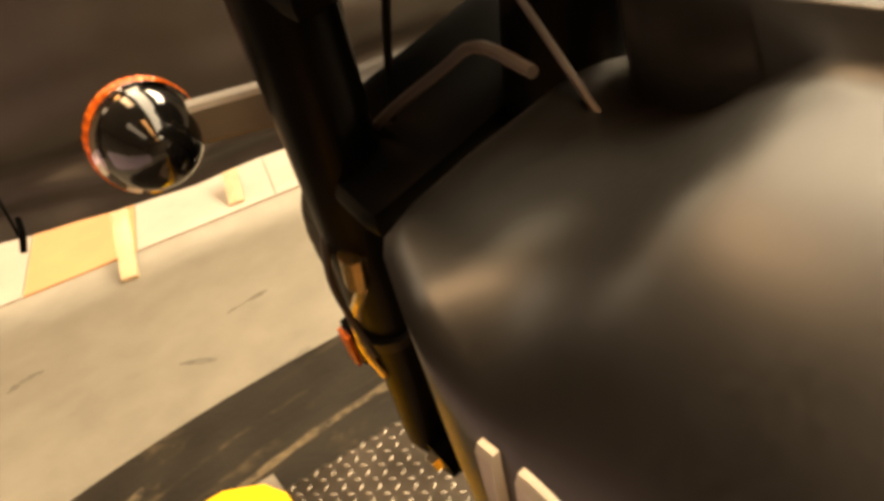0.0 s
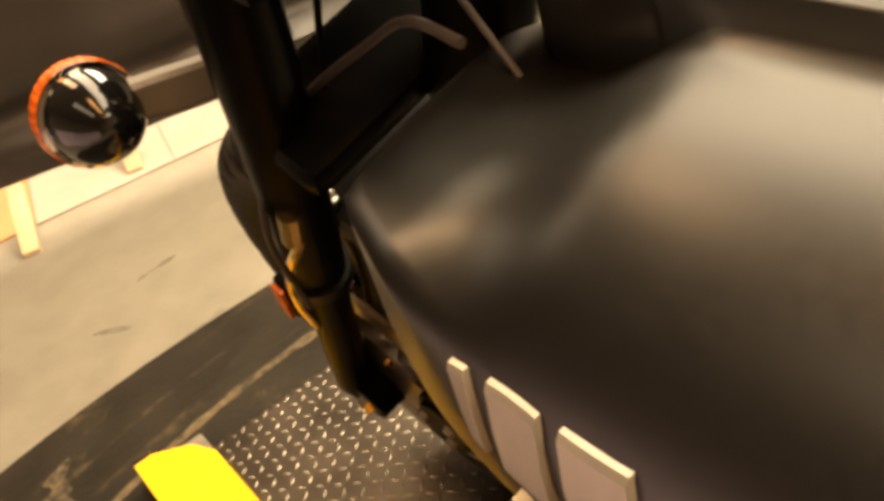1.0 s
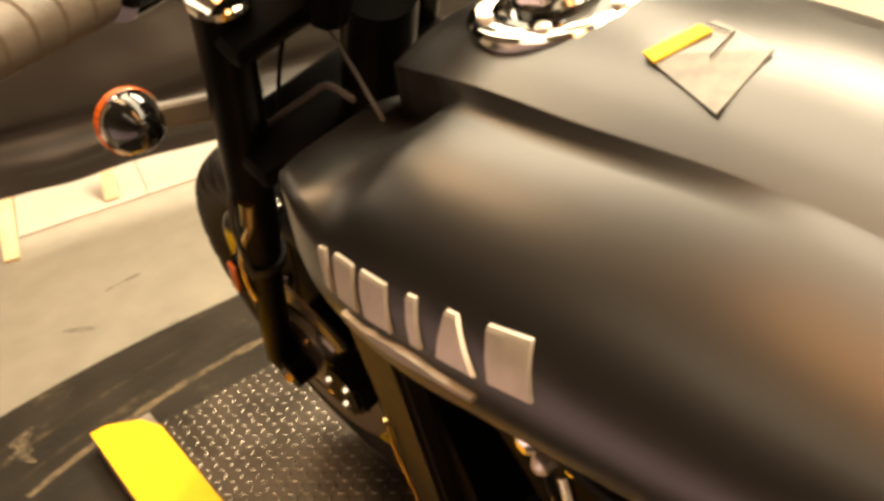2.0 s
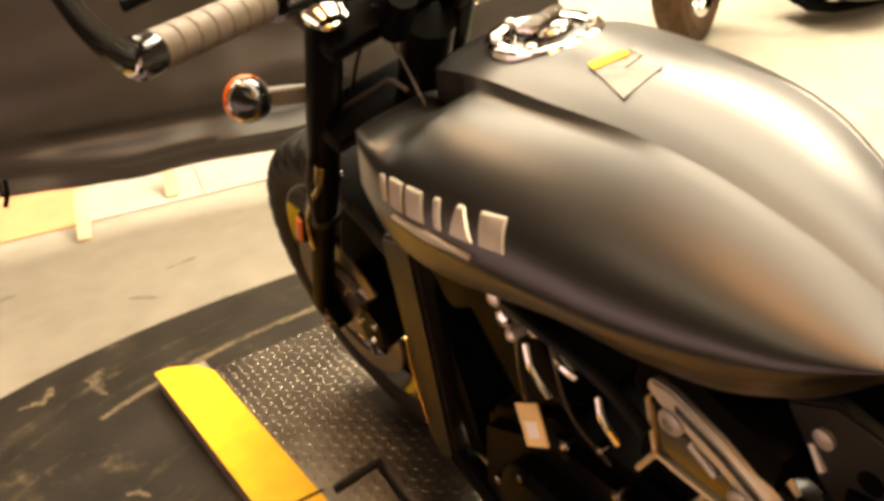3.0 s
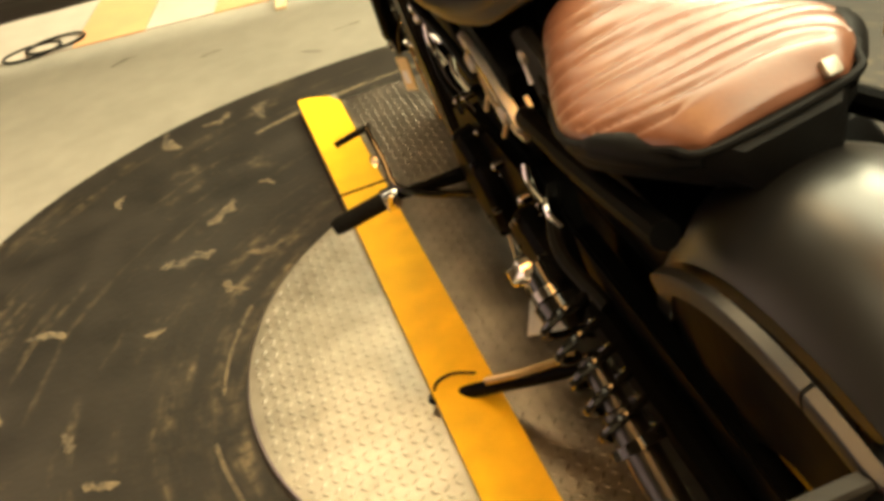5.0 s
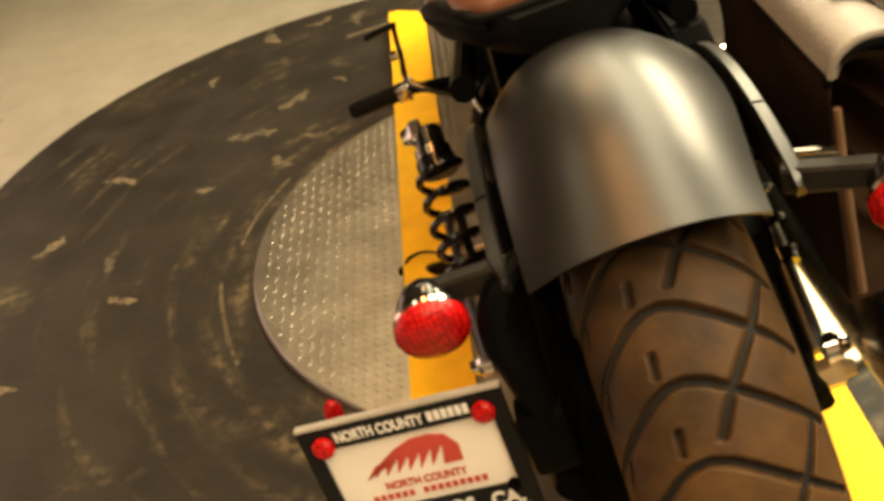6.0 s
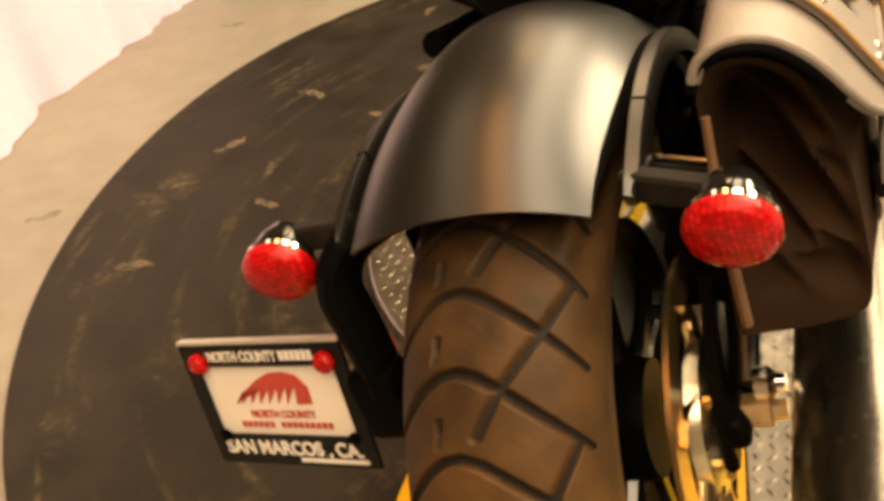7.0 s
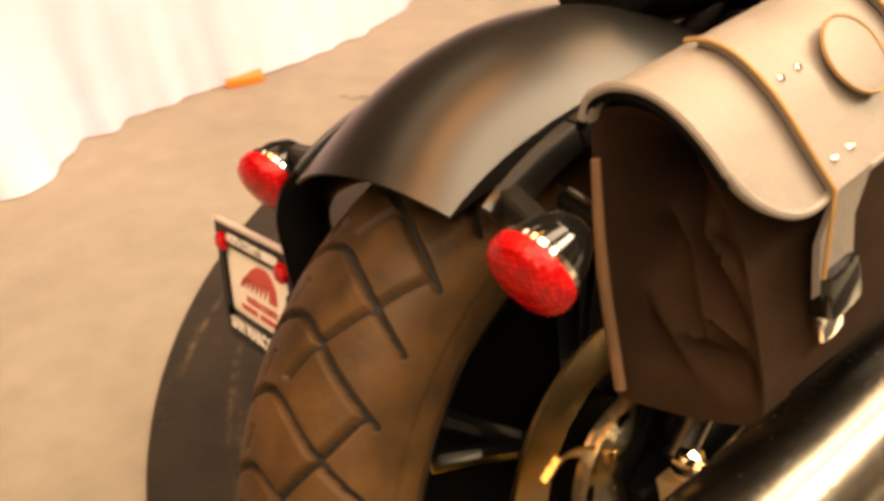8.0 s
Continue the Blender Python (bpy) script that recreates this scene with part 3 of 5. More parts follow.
def wheel(name, label, place, radius, half, detailed, rubber):
    w = part(name, lathe([(-0.045, 0.030), (-0.045, 0.055), (-0.02, 0.06), (0.02, 0.06), (0.045, 0.055), (0.045, 0.030)], "x", 24, m=None), M_BLACK, bike, label)
    w.matrix_local = place
    ty = new("tyre", tyre_mesh(radius, half, 34, 52 if detailed else 10, 116 if detailed else 20, TREAD, rubber))
    ty.parent = w
    tagged(ty, "black rubber tyre with chevron tread grooves")
    rr = radius - half * 1.25
    part("rim", lathe([(-half * 0.82, rr - 0.004), (-half * 0.85, rr + 0.012), (-half * 0.7, rr + 0.006), (-half * 0.5, rr - 0.022), (half * 0.5, rr - 0.022), (half * 0.7, rr + 0.006), (half * 0.85, rr + 0.012), (half * 0.82, rr - 0.004), (half * 0.5, rr - 0.032), (-half * 0.5, rr - 0.032)], "x", 48, closed=True), M_BLACK_GLOSS, w, "gloss black rim")
    for k in range(5):
        a = 2 * math.pi * k / 5 + 0.3
        for da in (-0.12, 0.12):
            p0, p1 = Vector((0.018, 0.05 * math.sin(a), 0.05 * math.cos(a))), Vector((0.012, (rr - 0.02) * math.sin(a + da), (rr - 0.02) * math.cos(a + da)))
            part("spoke", tube([p0, p0.lerp(p1, 0.5), p1], [0.012, 0.009, 0.012], 8, 3), M_BLACK_GLOSS, w)
    return w


rear_wheel = wheel("rear_wheel", "black cast rear wheel", pose(0, 0, 0.315), 0.316, 0.0765, True, M_TYRE)


def brake_disc(owner, x, outer, inner, face, metal):
    bm = lathe([(x, inner), (x, outer), (x + face * 0.005, outer), (x + face * 0.005, inner)], "x", 64, closed=True)
    d = part("brake_disc", bm, metal, owner, "steel brake disc with curved openings", smooth=40)
    for k in range(6):
        a = k * math.pi / 3
        pts = [Vector((x + face * 0.0025, r * math.sin(a + b), r * math.cos(a + b))) for r, b in ((inner + 0.004, 0.0), ((inner + 0.07) / 2 + 0.01, 0.22), (0.068, 0.36))]
        part("disc_arm", tube(pts, 0.009, 8, 5, flat=0.35), metal, d, "curved disc arm")
    part("disc_carrier", lathe([(x - face * 0.002, 0.02), (x - face * 0.002, 0.075), (x + face * 0.010, 0.072), (x + face * 0.014, 0.05), (x + face * 0.016, 0.02)], "x", 40), M_CARRIER if face > 0 else M_STEEL_DARK, d, "machined carrier")
    for k in range(6):
        a = k * math.pi / 3 + 0.4
        part("carrier_hole", lathe([(x + face * 0.0055, 0.009), (x + face * 0.0112, 0.009), (x + face * 0.0114, 0.002)], "x", 12, m=pose(0, 0.063 * math.sin(a + 0.5), 0.063 * math.cos(a + 0.5))), M_BLACK, d, "dark drilled hole")
        part("disc_bolt", lathe([(x + face * 0.008, 0.007), (x + face * 0.017, 0.006), (x + face * 0.018, 0.003)], "x", 8, m=pose(0, 0.058 * math.sin(a), 0.058 * math.cos(a))), M_BRASS, d)
    return d


brake_disc(rear_wheel, 0.088, 0.150, 0.112, 1, M_ROTOR)
# added black disc that fills the dark behind the rear spokes
part("spoke_gap_fill", lathe([(-0.012, 0.05), (-0.014, 0.10), (-0.012, 0.195), (0.012, 0.195), (0.014, 0.10), (0.012, 0.05)], "x", 40), M_BLACK, rear_wheel, "added black disc filling the dark between the spokes")
part("belt_pulley", lathe([(-0.105, 0.03), (-0.105, 0.105), (-0.09, 0.11), (-0.08, 0.11), (-0.08, 0.03)], "x", 48), M_BLACK, rear_wheel, "black toothed belt pulley")
part("axle_nut", lathe([(0.120, 0.016), (0.146, 0.016), (0.148, 0.010), (0.160, 0.009)], "x", 6), M_GOLD_EDGE, rear_wheel, "zinc hexagon axle nut", smooth=0)
part("axle_sleeve", lathe([(0.085, 0.030), (0.098, 0.033), (0.116, 0.033), (0.120, 0.026), (0.122, 0.02)], "x", 20), M_BLACK, rear_wheel)
swing = part("swingarm", tube([(0.112, -0.03, 0.315), (0.114, 0.10, 0.325), (0.108, 0.45, 0.36)], [0.014, 0.016, 0.022], 12, 6, flat=1.4), M_BLACK, bike, "black swingarm")
part("swingarm_left", tube([(-0.125, -0.05, 0.315), (-0.128, 0.10, 0.325), (-0.12, 0.45, 0.36)], [0.022, 0.024, 0.03], 12, 6, flat=1.4), M_BLACK, bike, "black swingarm leg")
part("brake_bracket", prism([(-0.03, 0.27), (0.04, 0.27), (0.05, 0.33), (0.12, 0.44), (0.09, 0.46), (0.0, 0.36), (-0.035, 0.34)], 0.100, 0.112, "x", 0.002), M_BLACK, bike, "black brake bracket")
part("brake_caliper", box(0.075, 0.06, 0.39, 0.125, 0.135, 0.46, 0.008), M_BLACK, bike, "black brake caliper")
part("belt_guard", prism([(-0.10, 0.345), (-0.06, 0.415), (0.50, 0.465), (0.50, 0.36), (0.05, 0.28), (-0.08, 0.28)], -0.122, -0.098, "x", 0.004), M_BLACK, bike, "black belt guard")


def shock(side):
    lo, hi = (Vector((0.130, 0.010, 0.338)), Vector((0.135, 0.300, 0.530))) if side > 0 else (Vector((-0.188, 0.175, 0.315)), Vector((-0.190, 0.405, 0.513)))
    slim = 0.62 if side > 0 else 1.0
    at = lambda t: lo.lerp(hi, t)
    s = part("shock_absorber", tube([at(0), at(0.42), at(0.43), at(0.62)], [0.020 * slim, 0.020 * slim, 0.014 * slim, 0.014 * slim], 14), M_SATIN, bike, "black coil-over shock absorber")
    d = (hi - lo).normalized()
    u = d.orthogonal().normalized()
    v = d.cross(u)
    pts = [at(0.30 + 0.56 * k / 120) + 0.028 * slim * (math.cos(k / 120 * 5.5 * 2 * math.pi) * u + math.sin(k / 120 * 5.5 * 2 * math.pi) * v) for k in range(121)]
    part("spring", tube(pts, 0.0052 if side < 0 else 0.0042, 8), M_BLACK_GLOSS, s, "gloss black coil spring")
    part("upper_body", tube([at(0.80), at(0.86), at(0.87), at(1.0)], [0.024, 0.026, 0.019, 0.019], 14), M_BLACK_GLOSS, s)
    part("spring_seat", tube([at(0.27), at(0.31)], [0.031 * slim, 0.031 * slim], 18), M_BLACK_GLOSS, s)
    part("adjuster_ring", tube([at(0.87), at(0.91)], [0.023, 0.023], 18), M_BRUSHED, s, "bright adjuster ring")
    for p, w in ((lo, 0.010), (hi, 0.012)):
        part("mount_bolt", lathe([(0.006 * side, w + 0.006), (0.018 * side, w + 0.006), (0.024 * side, w), (0.032 * side, w * 0.8)], "x", 12, m=Matrix.Translation(p)), M_CHROME, s, "chrome mounting bolt")
    return s


for side in (-1, 1):
    shock(side)

# seat: tan saddle on a black base
SEAT_Y = (0.168, 0.188, 0.22, 0.27, 0.33, 0.40, 0.46, 0.51, 0.55, 0.572)
seat_top = spline(SEAT_Y, (0.730, 0.744, 0.746, 0.735, 0.723, 0.716, 0.716, 0.720, 0.716, 0.700))
seat_half = spline(SEAT_Y, (0.064, 0.086, 0.104, 0.123, 0.128, 0.115, 0.098, 0.080, 0.066, 0.054))
seat_low = spline(SEAT_Y, (0.718, 0.716, 0.712, 0.702, 0.682, 0.662, 0.648, 0.640, 0.640, 0.650))


def seat_loop(y, ribs=True):
    top, half, low = seat_top(y), seat_half(y), seat_low(y)
    loop = []
    for t in np.linspace(-1, 1, 41):
        x = half * math.sin(t * math.pi / 2)
        drop = (top - low) * (1 - math.cos(t * math.pi / 2) ** 0.62)
        rib = 0.0
        if ribs and 0.20 < y < 0.54 and abs(t) < 0.85:
            rib = 0.0058 * abs(math.sin((y + 0.07 * t * abs(t) + 0.004 * math.sin(y * 90)) / 0.036 * math.pi)) ** 0.5 - 0.0058
        loop.append(Vector((x, y, top - drop + rib)))
    return loop + [Vector((x, y, low - 0.004)) for x in (half * 0.7, 0, -half * 0.7)]


seat = part("seat", rings(bmesh.new(), [seat_loop(y) for y in np.linspace(SEAT_Y[0], SEAT_Y[-1], 110)]), M_SEAT, bike, "tan leather solo saddle with stitched ribs", smooth=60)
bm = rings(bmesh.new(), [[Vector((h * k, y, z)) for k, z in ((-1.0, lo + 0.002), (-1.01, lo - 0.012), (-0.94, lo - 0.032), (-0.6, lo - 0.055), (0.6, lo - 0.055), (0.94, lo - 0.032), (1.01, lo - 0.012), (1.0, lo + 0.002))]
                         for y, h, lo in [(y, seat_half(max(y, 0.172)) * min(1.0, 0.62 + 12 * max(0.0, y - 0.146)), seat_low(max(y, 0.172)) - 0.30 * max(0.0, 0.166 - y)) for y in np.linspace(0.146, 0.56, 34)]])
part("seat_base", bm, M_VINYL, seat, "black vinyl seat base", smooth=60)
lip = [(-seat_half(y) * 1.02, y, seat_low(y) + 0.004) for y in (0.44, 0.38, 0.32, 0.27, 0.22, 0.185)] + [(-0.06, 0.160, 0.719), (0.06, 0.160, 0.719)] + [(seat_half(y) * 1.02, y, seat_low(y) + 0.004) for y in (0.185, 0.22, 0.27, 0.32, 0.38, 0.44)]
part("seat_piping", tube(lip, 0.004, 8, 5), M_VINYL, seat, "black rubber edge piping")
for side in (-1, 1):
    part("edge_roll", tube([(0.127 * side, 0.300, 0.688), (0.118 * side, 0.262, 0.704), (0.103 * side, 0.226, 0.712), (0.085 * side, 0.196, 0.710), (0.066 * side, 0.172, 0.706)], [0.006, 0.013, 0.016, 0.013, 0.006], 12, 6), M_VINYL, seat, "rolled black vinyl lip")
part("seat_stud", moved(box(-0.008, -0.007, -0.002, 0.008, 0.008, 0.007, 0.0032), pose(0.050, 0.170, 0.729, 48, 12, 8)), M_BADGE, seat, "rounded bright seat tab")

# frame, engine, radiator
frame_side = part("frame_side_plate", prism([(0.652, 0.655), (0.60, 0.678), (0.545, 0.660), (0.50, 0.57), (0.44, 0.50), (0.40, 0.46), (0.46, 0.42), (0.56, 0.50), (0.622, 0.575)], -0.075, -0.060, "x", 0.003), M_FRAME, bike, "black cast frame plate")
part("plate_bolt", lathe([(-0.074, 0.010), (-0.080, 0.010), (-0.082, 0.006), (-0.082, 0.001)], "x", 16, m=pose(0, 0.612, 0.638)), M_BADGE, frame_side, "bright bolt")
part("plate_hole", lathe([(-0.0745, 0.012), (-0.0765, 0.012), (-0.0765, 0.001)], "x", 16, m=pose(0, 0.572, 0.614)), M_BLACK, frame_side, "dark hole")
part("plate_edge", tube([(-0.075, 0.628, 0.622), (-0.076, 0.618, 0.598)], [0.003, 0.0045], 8), M_ALU, frame_side, "polished worn edge")
part("frame_side_plate", prism([(0.63, 0.60), (0.56, 0.61), (0.50, 0.57), (0.40, 0.46), (0.46, 0.42), (0.58, 0.48), (0.65, 0.54)], 0.090, 0.105, "x", 0.003), M_CASTING, bike, "black cast frame plate")
part("rear_frame", box(-0.085, 0.16, 0.46, 0.085, 0.60, 0.60, 0.02), M_BLACK, bike, "black rear frame and battery box")
side_housing = part("side_housing", prism([(0.22, 0.44), (0.60, 0.34), (0.68, 0.42), (0.60, 0.56), (0.30, 0.58), (0.20, 0.52)], 0.108, 0.152, "x", 0.006), M_BLACK, bike, "black plastic side housing")
for y, z in ((0.31, 0.55), (0.40, 0.55), (0.50, 0.545)):
    part("housing_bolt", tube([(0.130, y, z), (0.130, y - 0.004, z + 0.034)], [0.010, 0.008], 10), M_CHROME, side_housing, "bright hose fitting")
part("lower_tray", box(-0.085, 0.335, 0.13, 0.085, 0.60, 0.46, 0.02), M_CASTING, bike, "black gearbox rear housing")
part("seat_rail", tube([(-0.10, 0.62, 0.56), (-0.108, 0.40, 0.60), (-0.112, 0.18, 0.65)], 0.014, 10, 5), M_BLACK, bike)
part("seat_rail", tube([(0.10, 0.62, 0.56), (0.108, 0.40, 0.60), (0.112, 0.18, 0.65)], 0.014, 10, 5), M_BLACK, bike)
crank = part("crankcase", prism([(0.56, 0.16), (1.16, 0.10), (1.22, 0.20), (1.16, 0.36), (0.98, 0.44), (0.72, 0.44), (0.58, 0.34)], -0.115, 0.115, "x", 0.02), M_CASTING, bike, "black cast engine crankcase")
for y, z, r in ((1.00, 0.27, 0.100), (0.70, 0.27, 0.100)):
    cov = part("engine_cover", lathe([(-0.11, r), (-0.140, r * 0.98), (-0.152, r * 0.86), (-0.156, r * 0.5), (-0.158, 0.002)], "x", 40, m=pose(0, y, z)), M_CASTING, crank, "black round engine cover")
    for k in range(7):
        a = 2 * math.pi * k / 7 + 0.2
        part("cover_bolt", lathe([(-0.138, 0.007), (-0.150, 0.007), (-0.152, 0.004)], "x", 8, m=pose(0, y + r * 0.93 * math.sin(a), z + r * 0.93 * math.cos(a))), M_BRUSHED if k % 2 else M_BLACK_GLOSS, cov, "small bolt")
for y0, tilt, nm in ((1.03, -26, "cylinder"), (0.80, 22, "cylinder")):
    m = pose(0, y0, 0.42, tilt, 0, 0)
    cyl = part(nm, moved(box(-0.085, -0.075, 0.0, 0.085, 0.075, 0.22, 0.02), m), M_CASTING, bike, "black engine cylinder")
    part("cylinder_head", moved(box(-0.105, -0.085, 0.15, 0.105, 0.085, 0.245, 0.018), m), M_CASTING, cyl, "black cylinder head")
rad = part("radiator", box(-0.095, 1.225, 0.20, 0.095, 1.275, 0.58, 0.008), M_BLACK, bike, "black radiator with fine fins")
for side in (-1, 1):
    part("downtube", prism([(1.20, 0.62), (1.285, 0.60), (1.355, 0.20), (1.335, 0.16), (1.29, 0.18)], side * 0.088, side * 0.118, "x", 0.006), M_FRAME, bike, "black frame downtube")
part("lower_frame", tube([(-0.10, 1.30, 0.18), (-0.105, 1.10, 0.12), (-0.105, 0.70, 0.13)], 0.020, 10, 5), M_BLACK, bike)
part("lower_frame", tube([(0.10, 1.30, 0.18), (0.105, 1.10, 0.12), (0.105, 0.70, 0.13)], 0.020, 10, 5), M_BLACK, bike)
part("backbone", tube([(0, 1.22, 0.74), (0, 0.95, 0.62), (0, 0.62, 0.62)], 0.035, 12, 5), M_BLACK, bike)

# six-sided cover with bright edges below the tank
HEX = [(0.768, 0.628), (0.798, 0.594), (0.804, 0.514), (0.702, 0.498), (0.650, 0.508), (0.628, 0.548)]
cover = part("side_cover", prism(HEX, -0.100, -0.060, "x", 0.004), M_BLACK_GLOSS, bike, "gloss black six-sided engine side cover with bright edges")
mid = (sum(p[0] for p in HEX) / 6, sum(p[1] for p in HEX) / 6)
loops = []
for i in range(7):
    y, z = HEX[i % 6]
    iy, iz = y + (mid[0] - y) * 0.07, z + (mid[1] - z) * 0.07
    loops.append([Vector((-0.100, y, z)), Vector((-0.106, y + (mid[0] - y) * 0.02, z + (mid[1] - z) * 0.02)), Vector((-0.104, iy, iz)), Vector((-0.099, iy, iz))])
part("bright_edge", rings(bmesh.new(), loops, caps=False), M_GOLD_EDGE, cover, "machined bright edge", smooth=0)
STRIP = [(0.782, 0.624), (0.772, 0.636), (0.745, 0.634), (0.690, 0.606), (0.640, 0.566), (0.622, 0.546), (0.632, 0.536), (0.660, 0.541), (0.676, 0.562), (0.705, 0.575), (0.735, 0.590), (0.752, 0.606), (0.768, 0.610)]
part("trim_strip", prism(STRIP, -0.114, -0.101, "x", 0.003), M_ALU, cover, "polished cast trim strip")
part("strip_groove", prism([(0.742, 0.622), (0.690, 0.596), (0.650, 0.564), (0.656, 0.559), (0.694, 0.588), (0.744, 0.614)], -0.1155, -0.1138, "x"), M_BLACK_GLOSS, cover, "dark recess of the trim")
for y, z in ((0.752, 0.596), (0.676, 0.546)):
    part("cover_bolt", lathe([(-0.100, 0.0145), (-0.117, 0.0145), (-0.120, 0.011), (-0.120, 0.007), (-0.115, 0.006), (-0.115, 0.001)], "x", 20, m=pose(0, y, z)), M_BADGE, cover, "bright socket bolt")
part("trim_clasp", tube([(-0.104, 0.742, 0.568), (-0.107, 0.712, 0.548)], [0.006, 0.0045], 10), M_BADGE, cover, "small bright clasp")
for y, z in ((0.797, 0.520), (0.735, 0.503)):
    part("spigot", tube([(-0.102, y, z), (-0.110, y + 0.028, z - 0.036)], 0.004, 8), M_GOLD_EDGE, cover, "brass spigot")
part("chrome_lever", rings(bmesh.new(), [[Vector((x, y + dy, z)) for x, dy in ((-0.082, -w), (-0.088, -w * 0.6), (-0.088, w * 0.6), (-0.082, w))] for y, z, w in ((0.694, 0.622, 0.002), (0.686, 0.611, 0.006), (0.672, 0.596, 0.0055), (0.652, 0.575, 0.0035), (0.638, 0.560, 0.0012))]), M_ALU, bike, "slim polished lever", smooth=40)

# front end, steered to the left about the steering head
HEAD, UP, AHEAD = Vector((0, 1.22, 0.85)), Vector((0, -0.558, 0.830)), Vector((0, 0.830, 0.558))
STEER = Matrix.Translation(HEAD) @ Matrix.Rotation(radians(4), 4, UP) @ Matrix(((1, 0, 0, 0), (0, AHEAD.y, UP.y, 0), (0, AHEAD.z, UP.z, 0), (0, 0, 0, 1)))
# in this frame: x across, y ahead, z up along the fork


def front(name, bm, mat, owner=None, label="", smooth=30):
    return part(name, moved(bm, STEER), mat, owner or bike, label, smooth)


for side in (-1, 1):
    x = 0.107 * side
    leg = front("fork_leg", tube([(x, 0.058, 0.045), (x, 0.062, -0.16), (x, 0.062, -0.165), (x, 0.068, -0.38), (x, 0.068, -0.385), (x, 0.070, -0.62), (x, 0.064, -0.67), (x, 0.050, -0.700)], [0.023, 0.023, 0.023, 0.023, 0.019, 0.019, 0.022, 0.014], 18), M_BLACK, None, "black fork leg")
    front("fork_cap", lathe([(0.045, 0.027), (0.052, 0.027), (0.056, 0.020), (0.058, 0.004)], "z", 20, m=pose(x, 0.058, 0)), M_CHROME, leg, "chrome fork cap")
    front("dust_seal", lathe([(-0.375, 0.025), (-0.375, 0.0275), (-0.392, 0.0275), (-0.394, 0.023)], "z", 20, m=pose(x, 0.068, 0)), M_CABLE, leg, "black rubber dust seal")
    front("axle_lug", tube([(x - 0.016 * side, 0.036, -0.677), (x + 0.014 * side, 0.036, -0.677)], [0.026, 0.024], 18), M_CASTING, leg, "black cast axle clamp")
    front("axle_cap", tube([(x + 0.012 * side, 0.036, -0.677), (x + 0.022 * side, 0.036, -0.677)], [0.013, 0.010], 6), M_CHROME, leg, "bright axle end")
    front("reflector_bracket", box(min(x + 0.014 * side, x + 0.026 * side), 0.080, -0.470, max(x + 0.014 * side, x + 0.026 * side), 0.097, -0.402, 0.002), M_BLACK, leg, "black reflector holder")
    front("reflector", box(min(x + 0.0265 * side, x + 0.031 * side), 0.082, -0.466, max(x + 0.0265 * side, x + 0.031 * side), 0.095, -0.406, 0.0015), M_AMBER_LENS, leg, "slim amber side reflector")
front("lower_yoke", box(-0.122, 0.012, -0.172, 0.122, 0.082, -0.140, 0.012), M_BLACK, None, "black lower fork yoke")
front("upper_yoke", box(-0.125, 0.018, 0.0, 0.125, 0.082, 0.028, 0.012), M_BLACK, None, "black upper fork yoke")
front("steering_stem", tube([(0, 0, 0.02), (0, 0, -0.17)], 0.032, 14), M_BLACK)
head_lamp = front("headlight", lathe([(0.09, 0.03), (0.10, 0.06), (0.13, 0.082), (0.19, 0.088), (0.20, 0.084)], "y", 32, m=pose(0, 0, -0.05)), M_BLACK, None, "black round headlight housing")
front("headlight_bolt", lathe([(0, 0.011), (0.012, 0.011), (0.016, 0.006)], "x", 12, m=pose(-0.075, 0.11, -0.085, 0, 180, 0)), M_CHROME, head_lamp, "chrome bolt")
FW = STEER @ pose(0, 0.036, -0.677)
q = Matrix.Rotation(radians(4), 4, UP)
fw_place = Matrix.Translation(FW.translation) @ q
front_wheel = wheel("front_wheel", "black cast front wheel", fw_place, 0.300, 0.060, False, M_TYRE_CLEAN)
# the same added black filler behind the front spokes
part("spoke_gap_fill", lathe([(-0.012, 0.05), (-0.014, 0.10), (-0.012, 0.212), (0.012, 0.212), (0.014, 0.10), (0.012, 0.05)], "x", 40), M_BLACK, front_wheel, "added black disc filling the dark between the spokes")
brake_disc(front_wheel, -0.072, 0.145, 0.108, -1, M_STEEL_DARK)
bm = shell([[Vector((0.067 * t, (0.305 + 0.006 * (1 - t * t)) * math.sin(a), (0.305 + 0.006 * (1 - t * t)) * math.cos(a))) for t in np.linspace(-1, 1, 13)] for a in np.linspace(radians(-62), radians(-14), 24)], 0.003)
part("front_fender", moved(bm, fw_place), M_BLACK, bike, "satin black front fender", smooth=50)
caliper = front("brake_caliper", prism([(-0.088, -0.625), (-0.094, -0.585), (-0.080, -0.540), (-0.040, -0.535), (-0.022, -0.560), (-0.020, -0.610), (-0.045, -0.640)], -0.106, -0.062, "x", 0.006), M_CASTING, None, "black front brake caliper")
for y, z in ((-0.066, -0.560), (-0.066, -0.608), (-0.034, -0.585)):
    front("caliper_bolt", tube([(-0.104, y, z), (-0.111, y, z)], [0.008, 0.006], 10), M_CHROME, caliper, "bright caliper bolt")


def local(p):
    return STEER.inverted() @ Vector(p)


